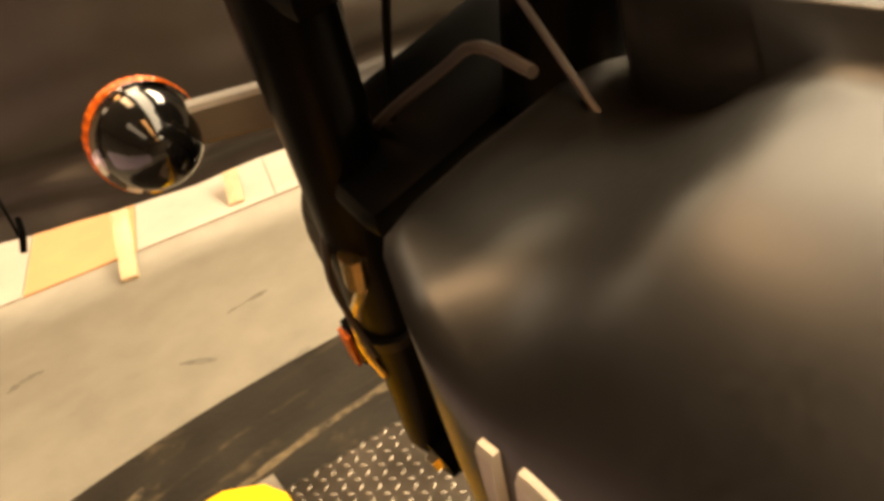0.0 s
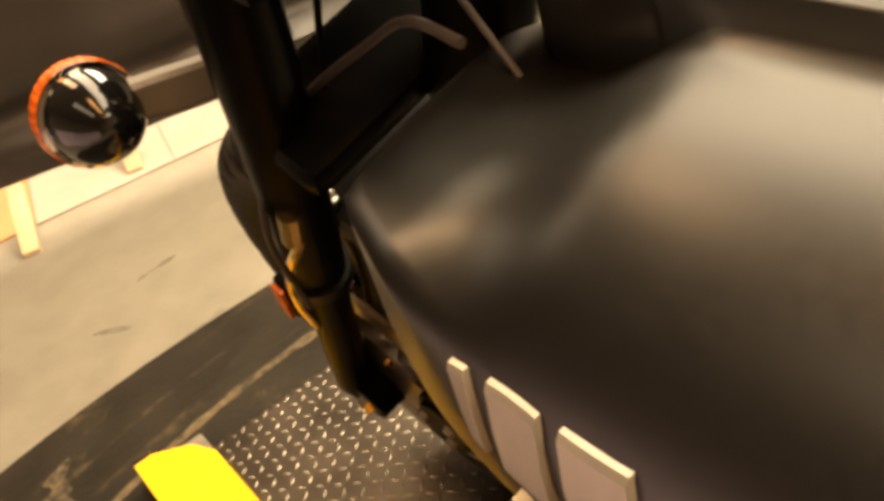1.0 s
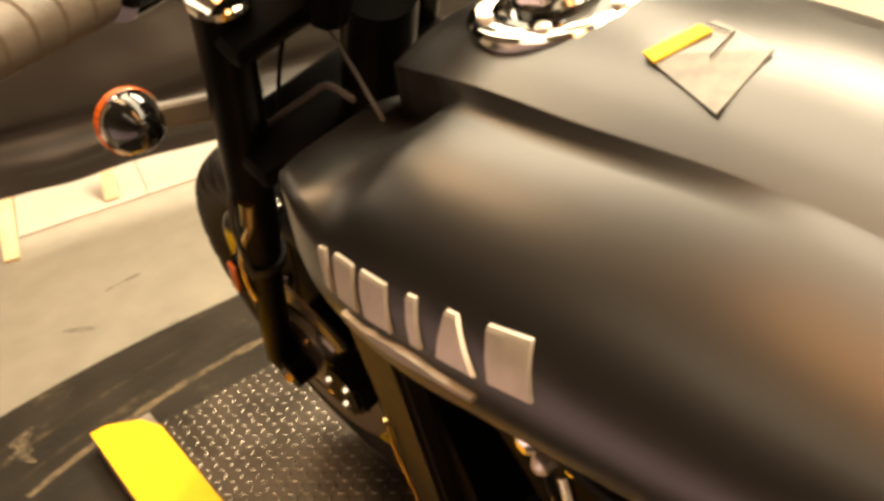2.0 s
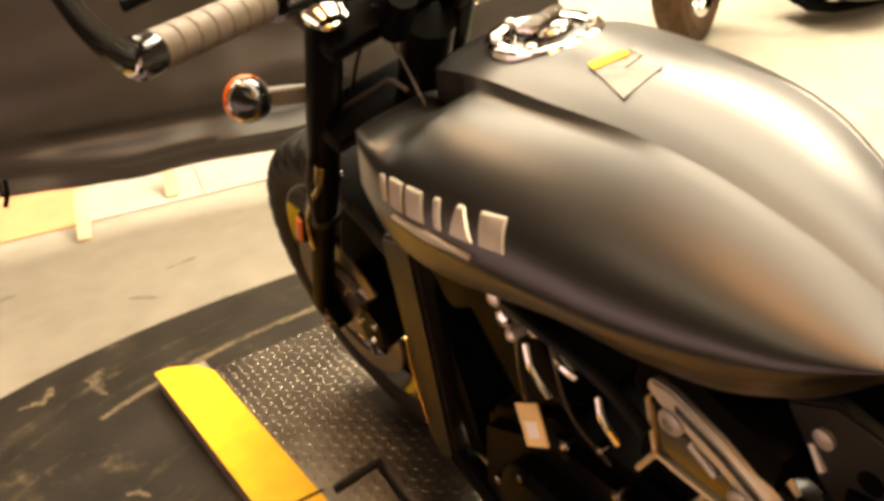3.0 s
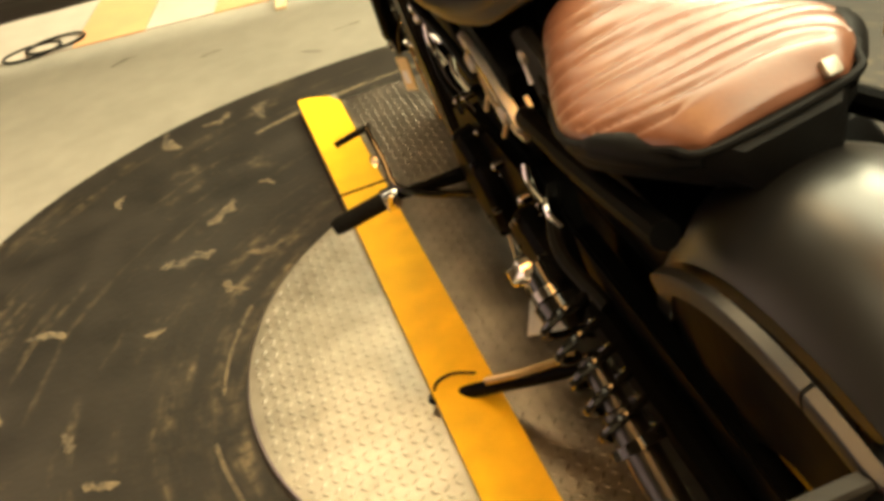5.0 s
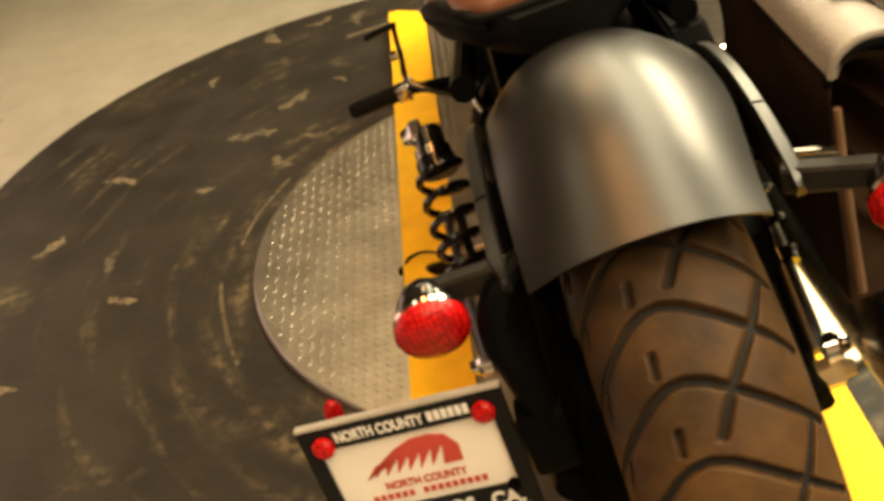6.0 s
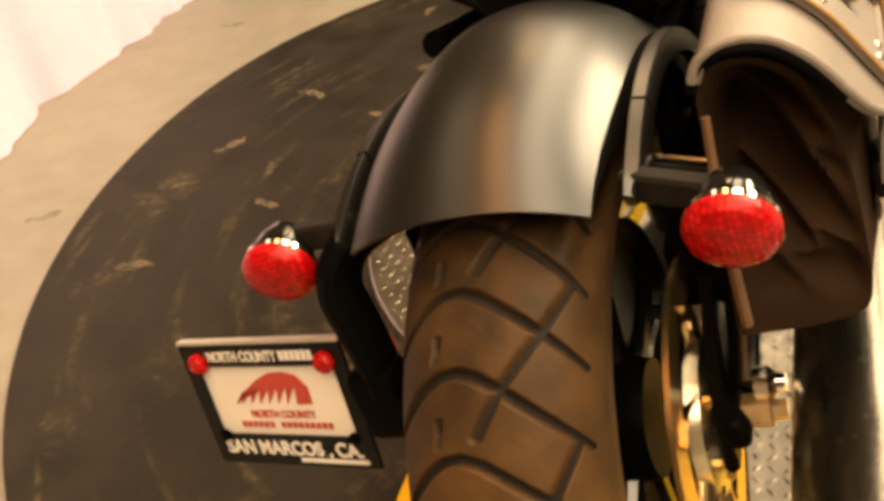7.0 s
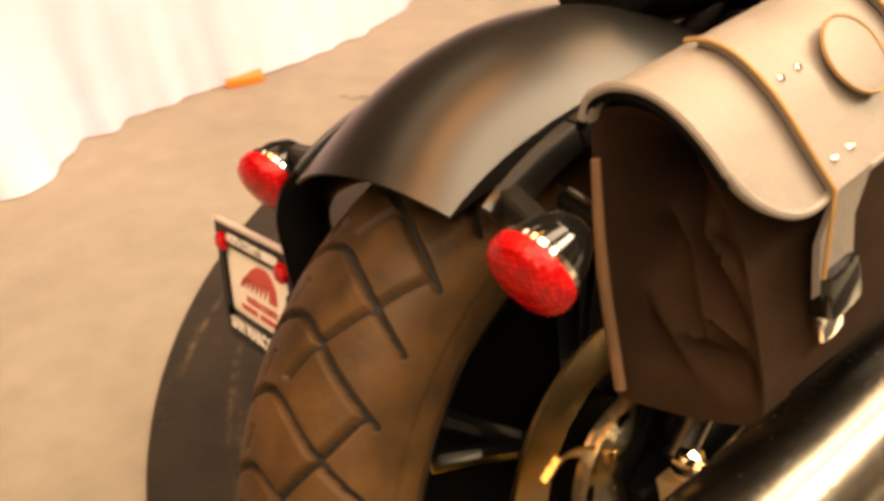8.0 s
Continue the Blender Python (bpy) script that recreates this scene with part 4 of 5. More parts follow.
bar_pts = [Vector((0, 0.0, 0.09)), local((-0.10, 1.19, 0.945)), local((-0.20, 1.135, 0.982)), local((-0.352, 1.058, 1.005))]
full = [Vector((-p.x, p.y, p.z)) for p in bar_pts[:0:-1]] + bar_pts
bar = front("handlebar", tube(full, 0.0125, 14, 6), M_BLACK, None, "black handlebar")
for side in (-1, 1):
    g0, g1 = bar_pts[3].copy(), bar_pts[2].copy()
    if side > 0:
        g0.x, g1.x = -g0.x, -g1.x
    at = lambda t: g0.lerp(g1, t)
    pts, rad_ = [], []
    for k in range(7):
        pts += [at(0.06 + k * 0.125), at(0.06 + k * 0.125 + 0.105), at(0.06 + k * 0.125 + 0.108)]
        rad_ += [0.0185, 0.0185, 0.0165]
    grip = front("grip", tube(pts, rad_, 18), M_GRIP, bar, "grey ribbed rubber grip")
    end = front("bar_end", tube([at(-0.09), at(-0.07), at(0.0), at(0.05)], [0.017, 0.0195, 0.0195, 0.0185], 20), M_BLACK_GLOSS, bar, "gloss black bar-end clamp")
    front("end_bolt", tube([at(-0.135), at(-0.125), at(-0.085)], [0.009, 0.0125, 0.0135], 16), M_CHROME, bar, "bright bar-end bolt")
    front("riser", tube([(0.045 * side, 0.01, 0.02), (0.045 * side, 0.0, 0.085)], 0.018, 12), M_BLACK, bar)
    front("switch_housing", tube([at(0.98), at(1.22)], 0.023, 14), M_BLACK_GLOSS, bar, "black switch housing")
    p = at(-0.04)
    s = -side
    front("mirror_arm", tube([p, p + Vector((0.020 * side, -0.006, 0.028)), p + Vector((0.040 * side, 0.0, 0.075)), p + Vector((0.052 * side, 0.02, 0.14))], [0.016, 0.014, 0.011, 0.009], 10, 6, flat=0.6), M_BLACK_GLOSS, bar, "gloss black bar-end mirror arm")
    front("clutch_lever" if side < 0 else "brake_lever", tube([at(1.15) + Vector((0, 0.03, 0)), at(0.7) + Vector((0, 0.065, 0)), at(0.1) + Vector((0, 0.060, 0))], [0.009, 0.007, 0.006], 8, 6, flat=0.5), M_BLACK, bar, "black hand lever")
front("speedometer", lathe([(0.05, 0.03), (0.055, 0.045), (0.085, 0.046), (0.09, 0.042)], "z", 28, m=pose(0, 0.06, 0)), M_BLACK_GLOSS, None, "black round speedometer")


def hose(points, r, mat=M_CABLE, label="black rubber hose", name="hose"):
    return part(name, tube(points, r, 8, 8), mat, bike, label)


hose([(-0.069, 1.178, 0.814), (-0.069, 1.215, 0.818), (-0.069, 1.263, 0.797), (-0.090, 1.34, 0.757), (-0.124, 1.385, 0.712), (-0.140, 1.408, 0.665), (-0.141, 1.432, 0.615), (-0.138, 1.460, 0.560)], 0.0027, M_HOSE, "grey brake hose")
hose([(-0.05, 1.23, 0.90), (-0.066, 1.29, 0.83), (-0.08, 1.33, 0.76)], 0.0022)
hose([(-0.05, 1.24, 0.90), (-0.045, 1.22, 0.84), (-0.06, 1.16, 0.79)], 0.0018, M_HOSE, "thin grey cable")
hose([(-0.081, 1.470, 0.605), (-0.070, 1.520, 0.570), (-0.060, 1.560, 0.510), (-0.060, 1.590, 0.450), (-0.063, 1.62, 0.400)], 0.0036, M_HOSE, "grey brake hose")
hose([(-0.122, 1.305, 0.42), (-0.124, 1.315, 0.36), (-0.122, 1.330, 0.24)], 0.0022, M_BRASS, "thin tan wire loom")
for p, r in (((-0.081, 1.465, 0.615), 0.011), ((-0.051, 1.365, 0.760), 0.009), ((-0.063, 1.62, 0.428), 0.009)):
    part("hose_fitting", lathe([(0.008, r * 0.8), (0.0, r), (-0.008, r), (-0.013, r * 0.55)], "x", 14, m=Matrix.Translation(p)), M_CHROME, bike, "chrome hose fitting")
part("yellow_clip", tube([(-0.126, 1.380, 0.684), (-0.128, 1.406, 0.650)], 0.0085, 10), M_BRASS, bike, "yellow cable clip")
hose([(-0.128, 1.405, 0.645), (-0.134, 1.455, 0.600), (-0.136, 1.500, 0.545), (-0.130, 1.53, 0.49)], 0.0042, M_BRASS, "thin yellow wire")


# indicators
def indicator(place, lens_mat, stalk, label, paint):
    body = part("indicator", moved(lathe([(-0.034, 0.002), (-0.032, 0.010), (-0.025, 0.018), (-0.012, 0.0245), (0.002, 0.0275), (0.006, 0.0275)], "y", 32), place), M_BLACK_GLOSS, bike, label, smooth=60)
    part("lens", moved(lathe([(0.006, 0.029), (0.008, 0.0308), (0.016, 0.0308), (0.022, 0.027), (0.026, 0.016), (0.0275, 0.001)], "y", 32), place), lens_mat, body, "ribbed plastic lens", smooth=60)
    part("lens_ring", moved(lathe([(0.002, 0.0275), (0.003, 0.0298), (0.007, 0.0298), (0.008, 0.0275)], "y", 32, closed=True), place), M_CHROME, body, "chrome trim ring")
    a, b = Vector(stalk[0]), Vector(stalk[1])
    d = (b - a).normalized()
    up = (Vector((0, 0, 1)) - d * d.z).normalized()
    across = d.cross(up)
    loops = [[p + up * (h * u) + across * (0.008 * v) for u, v in ((1, -0.7), (1, 0.7), (0.75, 1), (-0.75, 1), (-1, 0.7), (-1, -0.7), (-0.75, -1), (0.75, -1))] for p, h in ((a, 0.0105), (a.lerp(b, 0.5), 0.0112), (b, 0.0115))]
    part("stalk", rings(bmesh.new(), loops), paint, body, "flat mounting stalk")
    return body


for side in (-1, 1):
    p = STEER @ Vector((0.188 * side, 0.10, -0.115)) if side > 0 else Vector((-0.181, 1.391, 0.803))
    fs = STEER @ Vector((0.112 * side, 0.07, -0.115)) if side > 0 else Vector((-0.112, 1.378, 0.784))
    indicator(Matrix.Translation(p) @ q, M_AMBER_LENS, [p + Vector((-0.012 * side, -0.006, 0)), fs], "amber front indicator with a black shell", M_STALK)
    r = Vector((0.180, -0.136, 0.608)) if side > 0 else Vector((-0.181, -0.096, 0.603))
    indicator(Matrix.Translation(r) @ pose(0, 0, 0, -18, 0, 180 - 4 * side), M_RED_LENS, [r + Vector((-0.012 * side, 0.014, 0.010)), Vector((0.108 * side, -0.092, 0.618))], "red round rear indicator with a black shell", M_FRAME)

# plate on a side bracket
TL, TR, BL = Vector((-0.328, -0.098, 0.533)), Vector((-0.147, -0.123, 0.537)), Vector((-0.338, -0.121, 0.412))
ex = (TR - TL).normalized()
ez = ((TL - BL) - ex * (TL - BL).dot(ex)).normalized()
ey = ez.cross(ex)
W, H = (TR - TL).length, 0.123
PM = Matrix((ex, ey, ez)).transposed().to_4x4()
PM.translation = TL - ez * H
holder = part("plate_holder", tube([(-0.060, -0.055, 0.606), (-0.095, -0.075, 0.610), (-0.122, -0.096, 0.601), (-0.133, -0.110, 0.578), (-0.128, -0.117, 0.548), (-0.122, -0.124, 0.515), (-0.122, -0.128, 0.49)], [0.011, 0.014, 0.016, 0.016, 0.015, 0.014], 12, 6, flat=1.6), M_BLACK, bike, "black side-mount plate bracket")
part("bracket_block", box(-0.146, -0.148, 0.446, -0.104, -0.112, 0.512, 0.008), M_BLACK, holder, "black bracket block")
plate = part("number_plate", moved(box(0.006, 0.0, 0.006, W - 0.006, 0.002, H - 0.006, 0.0), PM), M_WHITE, holder, "white dealer plate with red print")
fr = bmesh.new()
for b in ((0, 0, W, 0.030), (0, H - 0.022, W, H), (0, 0.030, 0.014, H - 0.022), (W - 0.014, 0.030, W, H - 0.022)):
    box(b[0], -0.004, b[1], b[2], -0.0005, b[3], 0.0, fr)
part("plate_frame", moved(fr, PM), M_PLATE_BLACK, plate, "black plate surround")
part("frame_edge", moved(box(0, -0.004, H, W, 0.003, H + 0.003), PM), M_ALU, plate)


def bars(rows, mat, label):
    bm = bmesh.new()
    for x0, z0, x1, z1 in rows:
        box(x0, -0.0052, z0, x1, -0.0042, z1, 0.0, bm)
    return part("print_bar", moved(bm, PM), mat, plate, label, smooth=0)


bars([(0.116 + 0.0062 * k, H - 0.0160, 0.1205 + 0.0062 * k, H - 0.0070) for k in range(6)], M_TEXT_WHITE, "white lettering bar")
bars([(0.098, 0.0045, 0.172, 0.0085)], M_TEXT_WHITE, "white lettering bar")


def red_bars(rows):
    bm = bmesh.new()
    for x0, z0, x1, z1 in rows:
        box(x0, -0.0012, z0, x1, -0.0003, z1, 0.0, bm)
    return part("print_bar", moved(bm, PM), M_RED_INK, plate, "red lettering bars", smooth=0)


red_bars([(0.040 + 0.0066 * k, 0.0372, 0.0445 + 0.0066 * k, 0.0428) for k in range(16) if k != 6])
outline = [(0.130, 0.062), (0.131, 0.078), (0.122, 0.090), (0.108, 0.0935), (0.092, 0.0925), (0.076, 0.086), (0.060, 0.076), (0.042, 0.061)]
for k in range(7):
    x = 0.0455 + 0.0105 * k
    outline += [(x + 0.0085, 0.0735 + 0.0012 * k), (x + 0.0045, 0.0615)]
crest = prism(outline, -0.0014, -0.0004, "y")
part("emblem", moved(crest, PM), M_RED_INK, plate, "plain red emblem shape with slanted strips", smooth=0)


def lettering(name, body, mat, x, y, z, width, height, label):
    """Words set flat on the plate, centred on x, as one mesh."""
    txt = bpy.data.curves.new(name, "FONT")
    txt.body, txt.size, txt.extrude, txt.offset, txt.align_x = body, 0.0205, 0.0003, 0.0006, "CENTER"
    holder_ob = new(name, txt)
    me = bpy.data.meshes.new_from_object(holder_ob.evaluated_get(bpy.context.evaluated_depsgraph_get()))
    bpy.data.objects.remove(holder_ob)
    me.materials.clear()
    me.materials.append(mat)
    xs, zs = [v.co.x for v in me.vertices], [v.co.y for v in me.vertices]
    me.transform(PM @ Matrix.Translation((x, y, z)) @ pose(0, 0, 0, 90, 0, 0) @ Matrix.Diagonal((width / (max(xs) - min(xs)), height / max(zs), 1, 1)))
    ob = new(name, me)
    ob.parent = plate
    return tagged(ob, label)


lettering("town_lettering", "SAN MARCOS , CA.", M_TEXT_WHITE, W / 2, -0.0046, 0.0115, 0.155, 0.0140, "white town name lettering")
lettering("region_lettering", "NORTH COUNTY", M_TEXT_WHITE, 0.072, -0.0046, H - 0.0165, 0.080, 0.0100, "white region name lettering")
lettering("region_lettering", "NORTH COUNTY", M_RED_INK, 0.092, -0.0008, 0.0475, 0.074, 0.0075, "red region name lettering")
for x in (0.020, W - 0.020):
    part("reflector_bolt", moved(lathe([(-0.003, 0.0100), (-0.008, 0.0100), (-0.011, 0.007), (-0.012, 0.001)], "y", 18, m=pose(x, 0, H - 0.018)), PM), M_RED_LENS, plate, "round red reflector bolt")
for x in (0.018, W - 0.018):
    part("plate_screw", moved(lathe([(-0.003, 0.006), (-0.007, 0.006), (-0.008, 0.002)], "y", 6, m=pose(x, 0, 0.030)), PM), M_BLACK, plate)

# exhaust
muffler = part("muffler", tube([(0.195, 0.80, 0.22), (0.212, 0.55, 0.265), (0.224, 0.30, 0.305), (0.229, 0.0, 0.333), (0.231, -0.24, 0.350)], [0.030, 0.052, 0.060, 0.062, 0.060], 32, 8), M_MUFFLER, bike, "satin dark grey exhaust muffler", smooth=50)
part("exhaust_pipe", tube([(0.10, 1.10, 0.45), (0.16, 1.16, 0.30), (0.185, 1.02, 0.20), (0.195, 0.78, 0.22)], 0.026, 14, 8), M_BLACK, bike, "black exhaust header pipe")
part("tail_tip", tube([(0.231, -0.235, 0.350), (0.2315, -0.255, 0.351)], [0.062, 0.058], 28), M_ALU, muffler)

# foot peg, gear lever, side stand
peg = part("foot_peg", tube([(-0.400, 1.090, 0.272), (-0.39, 1.089, 0.273), (-0.30, 1.079, 0.281)], [0.014, 0.017, 0.017], 14), M_CABLE, bike, "black rubber foot peg")
part("peg_clevis", box(-0.302, 1.060, 0.264, -0.272, 1.094, 0.296, 0.005), M_CHROME, peg, "chrome peg joint")
part("peg_mount", tube([(-0.275, 1.076, 0.281), (-0.20, 1.06, 0.275), (-0.11, 1.04, 0.27)], [0.010, 0.012, 0.016], 12, 4), M_BLACK, peg)
gear = part("gear_lever", tube([(-0.150, 1.02, 0.24), (-0.262, 1.05, 0.30), (-0.268, 1.10, 0.345), (-0.268, 1.160, 0.384)], [0.008, 0.0065, 0.0055, 0.0055], 10, 5), M_BLACK_GLOSS, bike, "black gear lever")
part("toe_piece", tube([(-0.262, 1.160, 0.384), (-0.330, 1.173, 0.373)], 0.0065, 10), M_CABLE, gear, "black rubber toe piece")
part("lever_bolt", lathe([(-0.276, 0.010), (-0.288, 0.010), (-0.290, 0.004)], "x", 10, m=pose(0, 1.105, 0.345)), M_CHROME, gear, "chrome pivot bolt")
stand = part("side_stand", tube([(-0.12, 0.60, 0.16), (-0.20, 0.64, 0.145), (-0.30, 0.75, 0.082), (-0.332, 0.785, 0.060)], [0.016, 0.014, 0.012, 0.012], 12, 5), M_BLACK, bike, "black steel side stand")
part("stand_foot", moved(prism(disc_outline(0.03, 20), -0.004, 0.004, "z", 0.001), pose(-0.345, 0.795, 0.066, 0, 9.7, 0) @ Matrix.Diagonal((1.5, 0.7, 1, 1))), M_BLACK, stand)
part("stand_spring", tube([(-0.16, 0.60, 0.19), (-0.24, 0.66, 0.155), (-0.29, 0.72, 0.12)], 0.007, 8), M_BRASS, stand, "tan coil spring")
hose([(-0.378, 0.796, 0.070), (-0.366, 0.818, 0.078), (-0.335, 0.815, 0.084), (-0.300, 0.790, 0.084)], 0.003, M_CABLE, "thin black wire loop")

# small bright fittings about the engine
for k, (x, y, z, r) in enumerate(((-0.118, 1.012, 0.622, 0.011), (-0.124, 0.992, 0.606, 0.012), (-0.120, 0.972, 0.622, 0.010), (-0.126, 0.980, 0.592, 0.008), (-0.122, 0.940, 0.616, 0.010), (-0.125, 0.86, 0.50, 0.006), (-0.13, 0.92, 0.47, 0.007), (-0.13, 0.84, 0.45, 0.006), (-0.135, 0.78, 0.42, 0.007), (-0.13, 0.70, 0.40, 0.008), (-0.12, 0.60, 0.42, 0.009))):
    part("fitting", lathe([(0.012, r), (-0.004, r), (-0.008, r * 0.5)], "x", 10, m=pose(x, y, z)), (M_CHROME if k % 3 else M_ALU) if k < 5 else M_BRUSHED, bike, "small bright glinting bolt shape")
hose([(-0.12, 0.99, 0.60), (-0.135, 0.96, 0.52), (-0.13, 0.93, 0.44)], 0.004)
hose([(-0.12, 0.92, 0.62), (-0.135, 0.89, 0.54), (-0.12, 0.86, 0.47)], 0.0018, M_HOSE, "thin grey wire")
hose([(-0.11, 1.02, 0.61), (-0.13, 0.93, 0.635), (-0.12, 0.84, 0.60), (-0.11, 0.80, 0.55)], 0.008)
hose([(-0.10, 0.62, 0.45), (-0.14, 0.52, 0.43), (-0.13, 0.42, 0.40)], 0.010)

# bolt shapes scattered at random, added as glints on the dark engine
rng = random.Random(11)
for k in range(9):
    y, z = rng.uniform(0.66, 1.02), rng.uniform(0.22, 0.40)
    r = rng.uniform(0.0025, 0.0045)
    x = -0.158 if min(math.hypot(y - 1.00, z - 0.27), math.hypot(y - 0.70, z - 0.27)) < 0.08 else -0.117
    part("glint_bolt", lathe([(0.006, r), (-0.002, r), (-0.004, r * 0.5)], "x", 8, m=pose(x, y, z)), (M_BRUSHED, M_BADGE, M_BRUSHED)[k % 3], bike, "small bright glinting bolt shape")
for y0, z0, y1, z1, r in ((0.965, 0.585, 0.945, 0.520, 0.005), (0.905, 0.600, 0.880, 0.585, 0.006), (0.850, 0.575, 0.835, 0.520, 0.004), (0.620, 0.500, 0.600, 0.450, 0.005), (0.570, 0.470, 0.540, 0.445, 0.006)):
    part("short_pipe", tube([(-0.122, y0, z0), (-0.128, (y0 + y1) / 2, (z0 + z1) / 2 + 0.004), (-0.122, y1, z1)], r, 10, 4), M_CHROME, bike, "short chrome pipe")

# ---- hung on the motorcycle ----
card = thing("price_tag", "yellowed paper tag with a wire hung on the engine", "tag", box(-0.005, -0.016, -0.029, -0.002, 0.016, 0.029, 0.0), M_PAPER)
card.matrix_world = BIKE @ pose(-0.184, 0.878, 0.567, -8, 10, 25) @ Matrix.Diagonal((1, 0.78, 0.85, 1))
part("print_bar", box(-0.0064, -0.008, -0.016, -0.0052, 0.008, 0.006), M_TEXT_WHITE, card, "pale printed panel")
part("string", tube([(-0.003, 0, 0.032), (0.01, 0.01, 0.06), (0.03, 0.02, 0.09)], 0.0018, 6, 4), M_BRASS, card, "thin tan string")

hang = thing("hang_tag", "clear triangular tag with red and yellow plugs lying on the deck", "tag", prism([(0.0, 0.065), (-0.042, -0.030), (0.040, -0.058)], 0.0, 0.0015, "z"), M_TEXT_WHITE, smooth=0)
hang.matrix_world = pose(-0.172, 0.895, DECK_TOP + 0.0025, 0, 0, 0)
for k, (mat, lab) in enumerate(((M_YELLOW, "yellow plug"), (M_RED_LENS, "red plug"), (M_RED_INK, "dark red plug"), (M_YELLOW, "yellow plug"))):
    part("plug", lathe([(0.0, 0.008), (0.012, 0.008), (0.014, 0.005), (0.022, 0.005), (0.023, 0.002)], "z", 12, m=pose(0.006 + 0.011 * k, 0.036 - 0.030 * k, 0.010, 70, 0, 40 + 25 * k)), mat, hang, lab)
part("string", tube([(0, 0.062, 0.002), (0.005, 0.12, 0.004), (0.02, 0.20, 0.03), (0.03, 0.27, 0.10)], 0.0015, 6, 4), M_BRASS, hang, "thin tan string")

# saddlebag: a soft box with a curved flap
bag = thing("saddlebag", "brown canvas saddlebag with taupe leather flap beside rear fender", "bag")
bag.matrix_world = BIKE
BY0, BY1 = -0.060, 0.245


def bag_loop(y):
    e = 0.012 * math.sin(max(0, min(1, (y - BY0) / (BY1 - BY0))) * math.pi)
    pts = [(0.150, 0.452), (0.152, 0.52), (0.156, 0.60), (0.162, 0.660), (0.182, 0.674), (0.212, 0.664), (0.234, 0.635), (0.248 + e, 0.585), (0.252 + e, 0.52), (0.248 + e, 0.462), (0.238, 0.440), (0.20, 0.438), (0.17, 0.446)]
    out = []
    line = curve([(x, 0, z) for x, z in pts + pts[:1]], 7)[:-1]
    for x, z in [(p.x, p.z) for p in line]:
        n = noise.noise(Vector((x * 14, y * 10, z * 12)))
        slant = 0.36 * (x - 0.155) * (BY1 - y) / (BY1 - BY0)
        out.append(Vector((x + 0.007 * n, y + slant + (0.010 * n if y < BY0 + 0.02 else 0), z + 0.004 * n)))
    return out


body = part("body", rings(bmesh.new(), [bag_loop(y) for y in np.linspace(BY0, BY1, 24)], caps=False), M_BAG, bag, "creased brown canvas body", smooth=60)
for y, bulge, nm in ((BY0, -0.018, "gusset"), (BY1, 0.016, "gusset")):
    rim = bag_loop(y)
    cx = sum(rim, Vector()) / len(rim)
    loops = []
    for k in range(26):
        t = k / 25
        ring = []
        for p in rim:
            c = p.lerp(cx, t * 0.999)
            hollow = 0.095 * ease((c.z - 0.46) / 0.17) * ease((0.246 - c.x) / 0.06)
            for x0, z0, fall, wide, high in ((0.165, 0.655, 1.15, 0.009, 0.026), (0.160, 0.600, 1.4, 0.010, 0.026), (0.175, 0.530, 1.0, 0.012, 0.020)):
                off = (c.z - z0 + fall * (c.x - x0)) / math.hypot(1, fall)
                hollow -= high * math.exp(-(off / wide) ** 2) - 0.6 * high * math.exp(-((off - 1.6 * wide) / wide) ** 2)
            hollow += 0.012 * noise.noise(Vector((c.x * 13, c.z * 9, 3.0)))
            ring.append(c + Vector((0, math.copysign(hollow * ease(t * 2.6), -bulge), 0)))
        loops.append(ring)
    part(nm, rings(bmesh.new(), loops, caps=False), M_BAG, bag, "recessed creased canvas end panel", smooth=60)


def flap(y):
    """The section of the lid, from the inner side over the top to the outer edge, cut shorter at its rounded corners."""
    keys = [(0.161, 0.668), (0.164, 0.677), (0.174, 0.686), (0.192, 0.690), (0.216, 0.682), (0.238, 0.660), (0.254, 0.634), (0.266, 0.612), (0.276, 0.594)]
    line = curve([(x, 0, z) for x, z in keys], 6)
    run = [0.0]
    for a, b in zip(line, line[1:]):
        run.append(run[-1] + (b - a).length)
    k = max(0.0, (abs(y - 0.10) - 0.107) / 0.055)
    total = run[-1] - 0.046 * (1 - math.sqrt(max(0.0, 1 - min(k, 1.0) ** 2)))
    out = []
    for t in np.linspace(0, 1, 9):
        x, z = float(np.interp(t * total, run, [p.x for p in line])), float(np.interp(t * total, run, [p.z for p in line]))
        out.append(Vector((x, y + 0.16 * (x - 0.155) * max(0.0, (0.10 - y) / 0.16), z)))
    return out


def flap_line(y, lift, t0=0, t1=99):
    pts = curve(flap(y), 4)
    keep = pts[t0:t1]
    out = []
    for i, p in enumerate(keep):
        d = (keep[min(i + 1, len(keep) - 1)] - keep[max(i - 1, 0)]).normalized()
        out.append(p + Vector((d.z, 0, -d.x)) * -lift)
    return out


